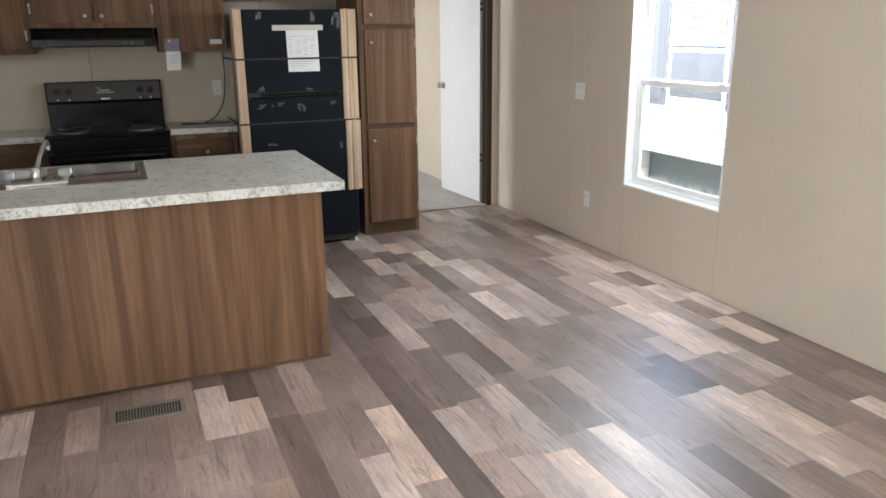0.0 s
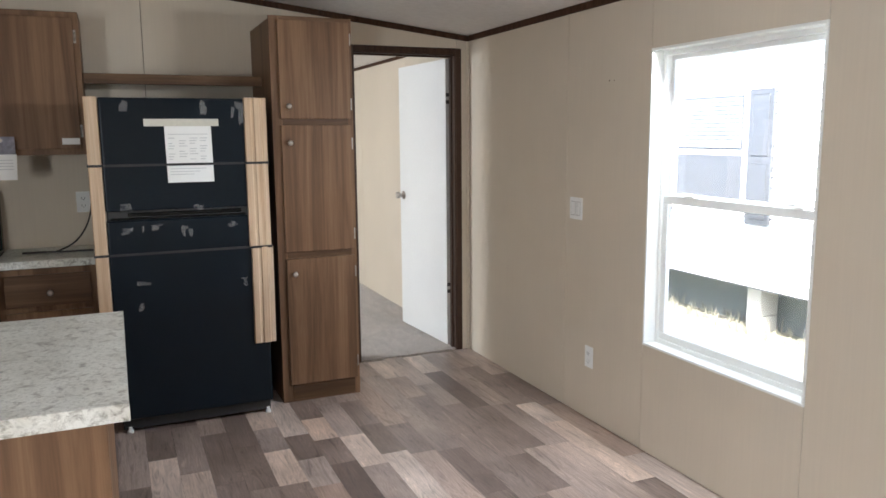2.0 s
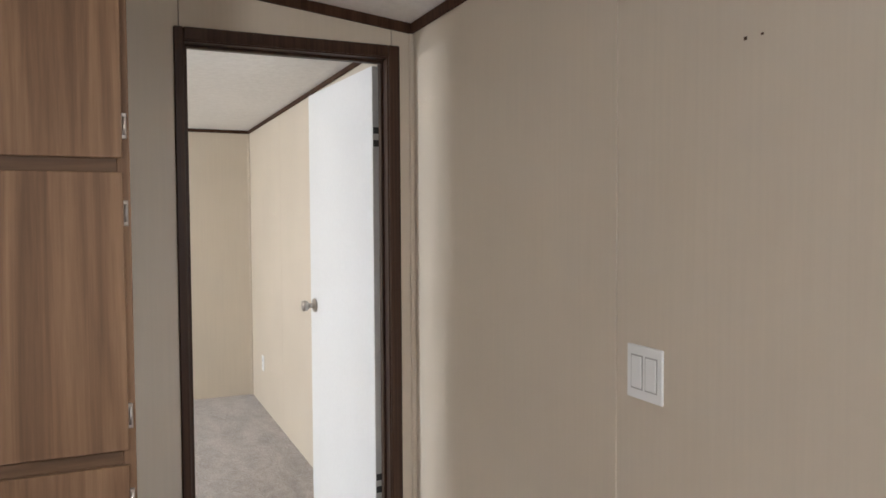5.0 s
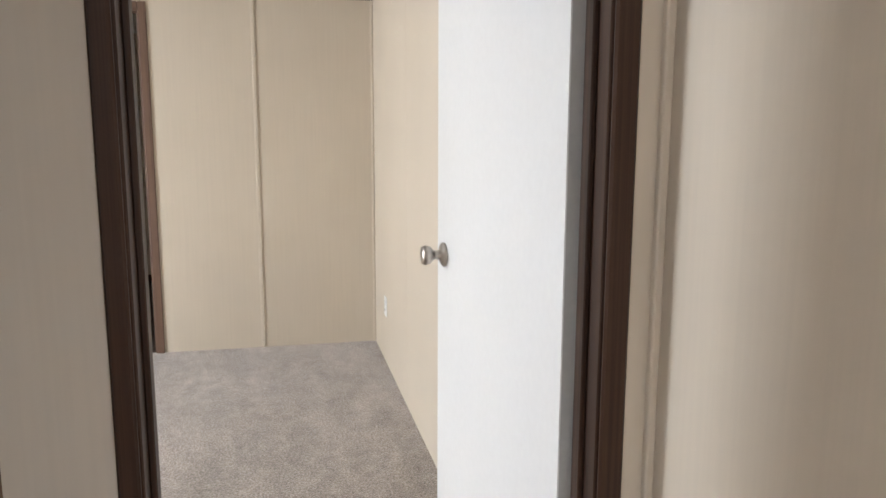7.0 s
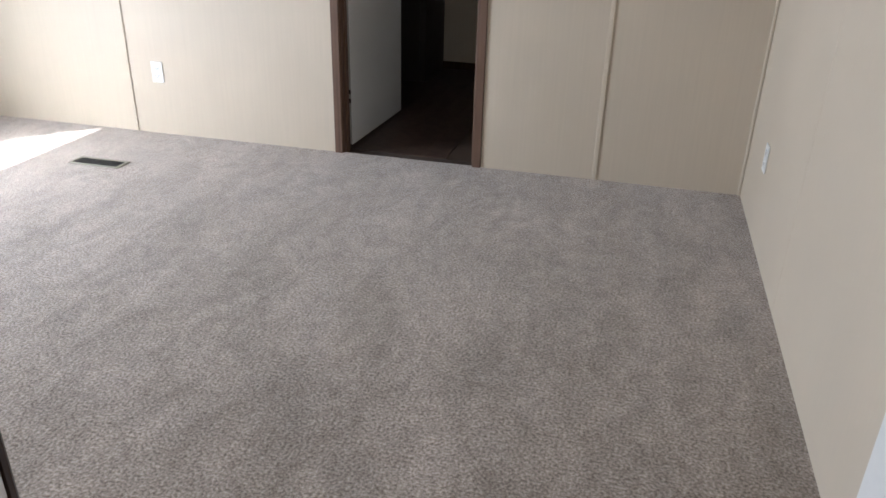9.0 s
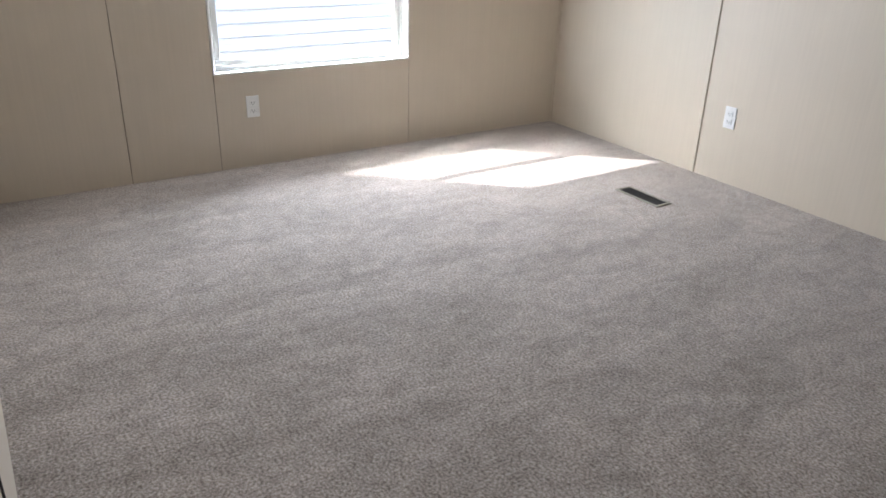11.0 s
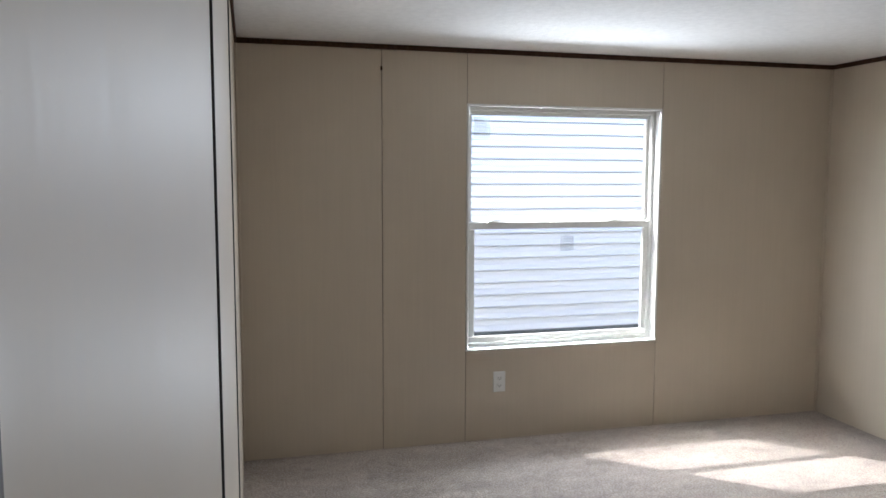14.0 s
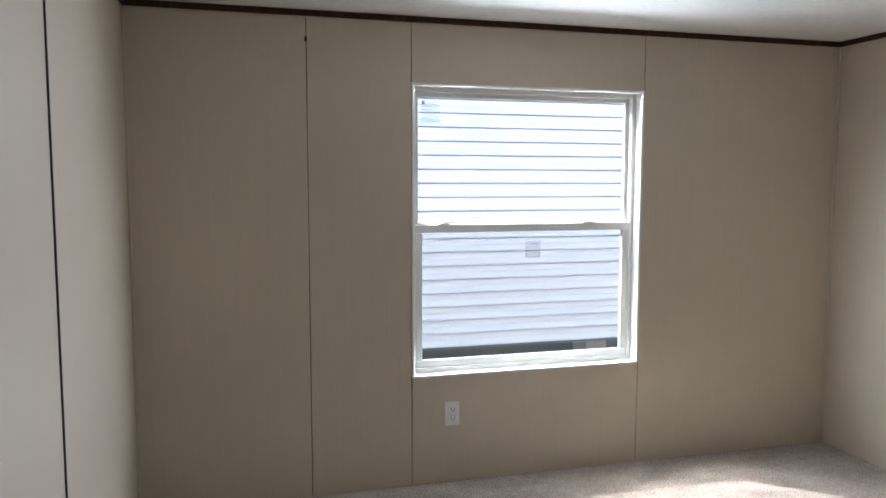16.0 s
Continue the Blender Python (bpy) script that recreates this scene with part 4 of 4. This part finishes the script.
tube(bm, [(sx0 + 0.05, -0.685, 0.765), (sx1 - 0.05, -0.685, 0.765)], 0.012, 12)
for x in (sx0 + 0.07, sx1 - 0.07):
    box(bm, x - 0.012, x + 0.012, -0.685, -0.642, 0.755, 0.775, 0.003)
part("handle", bm, M_BLACK, odoor)
part("front_rail", bx(sx0 + 0.004, sx1 - 0.004, -0.632, -0.602, 0.806, 0.880, bev=0.004), M_BLACK, stove)
for x in (sx0 - 0.012, sx1 - 0.022):
    part("corner_board", bx(x, x + 0.034, -0.66, -0.646, 0.25, 0.72, bev=0.003), M_CARD, stove, "tan cardboard corner strip")
part("drawer", bx(sx0 + 0.006, sx1 - 0.006, -0.635, -0.602, 0.05, 0.19, bev=0.004), M_BLACK, stove)


# base cabinets and counters
def base(x0, x1, y0, y1, zt, fronts, label):
    c = thing("base_cabinet", ((x0 + x1) / 2, (y0 + y1) / 2, 0), label, "cabinet", "kitchen base cabinets")
    part("body", bx(x0, x1, y0 + 0.018, y1, 0.1, zt, bev=0.001), M_CAB, c)
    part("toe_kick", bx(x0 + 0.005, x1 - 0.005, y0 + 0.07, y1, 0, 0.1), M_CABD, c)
    part("face_frame", bx(x0, x1, y0, y0 + 0.018, 0.1, zt, bev=0.0015), M_CAB, c)
    for name, a, b, z0, z1, kx, kz in fronts:
        d = part(name, bx(a, b, y0 - 0.017, y0 - 0.001, z0, z1, bev=0.002), M_CABH if name == "drawer" else M_CAB, c)
        knob(d, (kx, y0 - 0.017, kz))
    return c


base(-2.796, -2.345, -0.475, -0.002, 0.862, [("drawer", -2.768, -2.376, 0.668, 0.828, -2.565, 0.735), ("door", -2.768, -2.376, 0.14, 0.64, -2.73, 0.58)], "walnut-look base cabinet with a drawer")
base(-W + 0.002, -3.578, -0.475, -0.002, 0.862, [("drawer", -4.54, -3.61, 0.668, 0.828, -4.07, 0.735), ("door", -4.54, -4.09, 0.14, 0.64, -4.13, 0.58), ("door", -4.06, -3.61, 0.14, 0.64, -4.02, 0.58)], "walnut-look base cabinet beside the stove")
for x0, x1 in ((-2.799, -2.340), (-W + 0.002, -3.574)):
    ct = thing("countertop", ((x0 + x1) / 2, -0.25, 0.863), "pale granite-pattern laminate countertop", "countertop")
    part("slab", bx(x0, x1, -0.505, -0.004, 0.863, 0.902, bev=0.003), M_LAM, ct)

# peninsula
qx1, qy0, qy1 = -2.292, -2.690, -2.02
pen = thing("peninsula_cabinet", (-3.4, (qy0 + qy1) / 2, 0), "walnut-look peninsula base with a plain back panel", "cabinet")
part("body", bx(-W + 0.002, qx1, qy0 + 0.01, qy1, 0.0, 0.868, bev=0.001), M_CAB, pen)
part("back_panel", bx(-W + 0.002, qx1 - 0.0, qy0, qy0 + 0.010, 0.0, 0.868, bev=0.001), M_CAB, pen)
part("end_stile", bx(qx1 - 0.035, qx1 + 0.004, qy0 - 0.005, qy0, 0.014, 0.868, bev=0.001), M_CAB, pen)
part("base_trim", bx(-W + 0.002, qx1 + 0.006, qy0 - 0.012, qy0, 0.0, 0.013, bev=0.003), M_CABH, pen)
part("end_panel", bx(qx1, qx1 + 0.004, qy0, qy1, 0.0, 0.868), M_CAB, pen)
tx1, ty0, ty1 = -2.233, -2.902, -1.908
SX0, SX1, SY0, SY1 = -3.83, -3.035, -2.500, -1.965
ptop = thing("countertop", (-3.4, -2.4, 0.870), "pale granite-pattern laminate peninsula top", "countertop")
bm = bmesh.new()
for b in ((-W + 0.002, SX0, ty0, ty1), (SX1, tx1, ty0, ty1), (SX0, SX1, ty0, SY0), (SX0, SX1, SY1, ty1)):
    box(bm, *b, 0.870, 0.910)
bmesh.ops.remove_doubles(bm, verts=bm.verts[:], dist=0.0005)
part("slab", bm, M_LAM, ptop)
part("edge_band", bx(-W + 0.002, tx1 + 0.0015, ty0 - 0.0015, ty0, 0.8685, 0.9085, bev=0.0006), M_LAM, ptop)
sink = thing("sink", (-3.43, -2.23, 0.75), "stainless double-bowl sink set in the peninsula", "sink")
bm = bmesh.new()
for b in ((SX0 - 0.012, SX1 + 0.012, SY0 - 0.012, SY0 + 0.085), (SX0 - 0.012, SX1 + 0.012, SY1 - 0.02, SY1 + 0.012), (SX0 - 0.012, SX0 + 0.02, SY0 + 0.085, SY1 - 0.02), (SX1 - 0.02, SX1 + 0.012, SY0 + 0.085, SY1 - 0.02), (-3.448, -3.412, SY0 + 0.085, SY1 - 0.02)):
    box(bm, *b, 0.9102, 0.915, 0.002)
part("rim", bm, M_STEEL, sink)
for a, b in ((SX0 + 0.02, -3.448), (-3.412, SX1 - 0.02)):
    bowl = bmesh.new()
    t = bx(a - 0.003, b + 0.003, SY0 + 0.082, SY1 - 0.017, 0.755, 0.9108, bev=0.0)
    topf = [f for f in t.faces if f.normal.z > 0.9]
    bmesh.ops.delete(t, geom=topf, context="FACES")
    e = [e for e in t.edges if not e.is_boundary]
    bmesh.ops.bevel(t, geom=e, offset=0.03, segments=4, affect="EDGES", profile=0.5)
    bmesh.ops.solidify(t, geom=t.faces[:], thickness=0.0015)
    join(bowl, t)
    bw = part("bowl", bowl, M_STEEL, sink)
    part("drain", lathe(bmesh.new(), ((a + b) / 2, (SY0 + SY1) / 2 + 0.03, 0.7568), (0, 0, 1), [(0, 0.042), (0.003, 0.040), (0.001, 0.02)], 20), M_CHROME, bw)
faucet = thing("faucet", (-3.465, -2.455, 0.915), "chrome two-handle kitchen faucet with clear knobs", "faucet")
part("base_plate", bx(-3.585, -3.345, -2.485, -2.425, 0.915, 0.931, bev=0.007, seg=3), M_CHROME, faucet)
part("hub", lathe(bmesh.new(), (-3.466, -2.455, 0.93), (0, 0, 1), [(0, 0.022), (0.03, 0.020), (0.055, 0.018), (0.062, 0.010)], 20), M_CHROME, faucet)
part("spout", tube(bmesh.new(), spline([(-3.466, -2.455, 0.965), (-3.455, -2.36, 1.01), (-3.44, -2.28, 1.05), (-3.43, -2.215, 1.07), (-3.428, -2.20, 1.055), (-3.428, -2.198, 1.03)]), 0.0115, 14), M_CHROME, faucet)
for x in (-3.575, -3.355):
    h = part("handle", lathe(bmesh.new(), (x, -2.455, 0.93), (0, 0, 1), [(0, 0.016), (0.016, 0.014), (0.018, 0.026), (0.026, 0.031), (0.045, 0.031), (0.053, 0.024), (0.056, 0.012)], 10), M_CLEAR, faucet, "clear faceted acrylic knob")
    part("cap", lathe(bmesh.new(), (x, -2.455, 0.986), (0, 0, 1), [(0, 0.012), (0.002, 0.011), (0.003, 0.006)], 14), M_CHROME, h)


# ---- registers, outlets, switches ----
def register(x0, x1, y0, y1, z, label, bars):
    r = thing("floor_register", ((x0 + x1) / 2, (y0 + y1) / 2, z), label, "floor vent", "floor registers")
    f = 0.016
    part("well", bx(x0 + 0.004, x1 - 0.004, y0 + 0.004, y1 - 0.004, z - 0.003, z + 0.001), M_SLOT, r)
    bm = bmesh.new()
    for b in ((x0, x1, y0, y0 + f), (x0, x1, y1 - f, y1), (x0, x0 + f, y0 + f, y1 - f), (x1 - f, x1, y0 + f, y1 - f)):
        box(bm, *b, z, z + 0.005, 0.0015)
    part("frame", bm, M_VENT, r)
    step = (x1 - x0 - 2 * f) / bars
    for i in range(1, bars):
        x = x0 + f + i * step
        part("louvre", bx(x - 0.0022, x + 0.0022, y0 + f, y1 - f, z + 0.001, z + 0.0042), M_VENT if z < 0.005 else M_SLOT, r)
    return r


register(-3.285, -2.995, -3.012, -2.872, 0.001, "tan metal floor register in the vinyl floor", 22)
register(-3.325, -3.035, 2.985, 3.095, 0.009, "dark metal floor register in the carpet", 16)


def outlet(face, at, label, paddles=0, grp="wall plates"):
    """A wall plate; face: the room side's normal."""
    n = Vector(face)
    side = Vector((-n.y, n.x, 0))
    at = Vector(at)
    d = thing("wall_switch" if paddles else "wall_outlet", at, label, "switch" if paddles else "outlet", grp)
    w = 0.058 if paddles == 2 else 0.036

    def slab(u0, u1, z0, z1, d0, d1, bev=0.0):
        bm = bx(u0, u1, d0, d1, z0, z1, bev=bev)
        for v in bm.verts:
            v.co = at + side * v.co.x + n * v.co.y + Vector((0, 0, v.co.z))
        bmesh.ops.recalc_face_normals(bm, faces=bm.faces[:])
        return bm
    part("plate", slab(-w, w, -0.058, 0.058, 0.0003, 0.006, 0.0025), M_PLATE, d)
    if paddles:
        for k in range(paddles):
            u = (k - (paddles - 1) / 2) * 0.046
            # grey rim painted in for the shaded gap round the rocker
            part("rocker_gap_shade", slab(u - 0.0195, u + 0.0195, -0.037, 0.037, 0.0055, 0.0066), M_EDGE, d)
            part("rocker", slab(u - 0.0165, u + 0.0165, -0.034, 0.034, 0.006, 0.009, 0.0015), M_PLATE, d)
    else:
        for z in (-0.021, 0.021):
            r = part("socket", slab(-0.017, 0.017, z - 0.0145, z + 0.0145, 0.006, 0.0085, 0.003), M_PLATE, d)
            bm = slab(-0.009, -0.0065, z - 0.004, z + 0.006, 0.0086, 0.0089)
            join(bm, slab(0.0065, 0.009, z - 0.004, z + 0.006, 0.0086, 0.0089))
            join(bm, slab(-0.0025, 0.0025, z - 0.0105, z - 0.006, 0.0086, 0.0089))
            part("slots", bm, M_SLOT, r)
    return d


outlet((-1, 0, 0), (0, -1.331, 1.112), "white two-rocker wall switch", 2)
outlet((-1, 0, 0), (0, -1.475, 0.339), "white wall outlet low on the wall")
outlet((-1, 0, 0), (0, 3.123, 0.349), "white wall outlet low on the bedroom wall")
outlet((0, -1, 0), (-2.40, 0, 1.147), "white outlet above the counter")
outlet((0, -1, 0), (-3.157, YB, 0.362), "white wall outlet above the carpet")
outlet((1, 0, 0), (-W, 1.495, 0.338), "white wall outlet under the bedroom window")
outlet((0, 1, 0), (-2.32, YT, 0.36), "white wall outlet on the partition")


# plug lead lying on the counter
solo("plug_lead", tube(bmesh.new(), [(-2.70, -0.235, 0.9075), (-2.62, -0.24, 0.9075), (-2.585, -0.245, 0.9075)], 0.006), M_BLACKP, "black plug lead lying on the counter", "cord", "", (-2.64, -0.24, 0.902))

# nail heads and a stain on the walls
for nm, b, lb in (("nail_head", (-0.0015, 0.0005, -1.597, -1.591, 1.752, 1.758), "small brown nail head in the wall"), ("nail_head", (-0.0015, 0.0005, -1.634, -1.629, 1.753, 1.757), "small brown nail head in the wall"),
                  ("wall_mark", (-W - 0.0005, -W + 0.0015, 0.833, 0.843, 2.018, 2.040), "small brown mark on a panel seam")):
    solo(nm, bx(*b), M_TRIM, lb, "mark", "", (b[0], b[2], b[4]))


# ---- vinyl planks ----
PW = 0.128
LENGTHS = (0.30, 0.38, 0.48, 0.60, 0.74)


def plank_mesh(length):
    bm = bx(-PW / 2 + 0.0004, PW / 2 - 0.0004, -length / 2 + 0.0004, length / 2 - 0.0004, -0.0035, 0.0)
    me = bpy.data.meshes.new("plank")
    bm.to_mesh(me)
    bm.free()
    me.materials.append(M_PLANK)
    return me


MESHES = {n: plank_mesh(n) for n in LENGTHS}
rnd = random.Random(11)
rest = bmesh.new()
x = -PW / 2
while x > -W - PW / 2:
    y = 0.0 - rnd.random() * 0.02
    first = True
    while y > YS + 0.05:
        n = rnd.choice(LENGTHS)
        if first:
            n = rnd.choice(LENGTHS[:4])
            first = False
        if y - n < YS:
            break
        cx, cy = x, y - n / 2
        hidden = (cx < -2.36 and -2.64 < cy < -2.05) or (cx < px1 - 0.1 and cy > -0.45)
        if cx > -3.75 and cy > -4.4 and cx - PW / 2 > -W and not hidden:
            ob = new("plank", MESHES[n])
            ob.parent, ob.location = floor, (cx, cy, 0)
        else:
            box(rest, max(cx - PW / 2, -W), cx + PW / 2 - 0.0008, cy - n / 2, cy + n / 2 - 0.0008, -0.0035, 0.0)
        y -= n
    x -= PW
part("plank_rest", rest, M_PLANK, floor, "", "stuff")
bath_plank = None
for i in range(14):
    if bath_plank is None:
        bath_plank = part("plank", bx(-3.3, -3.3 + PW - 0.0008, YB + 0.10, 5.95, -0.0025, 0.001), M_BATHPLANK, bpy.data.objects["floor_bath"])
    else:
        ob = new("plank", bath_plank.data)
        ob.parent, ob.location = bpy.data.objects["floor_bath"], (i * PW, 0, 0)
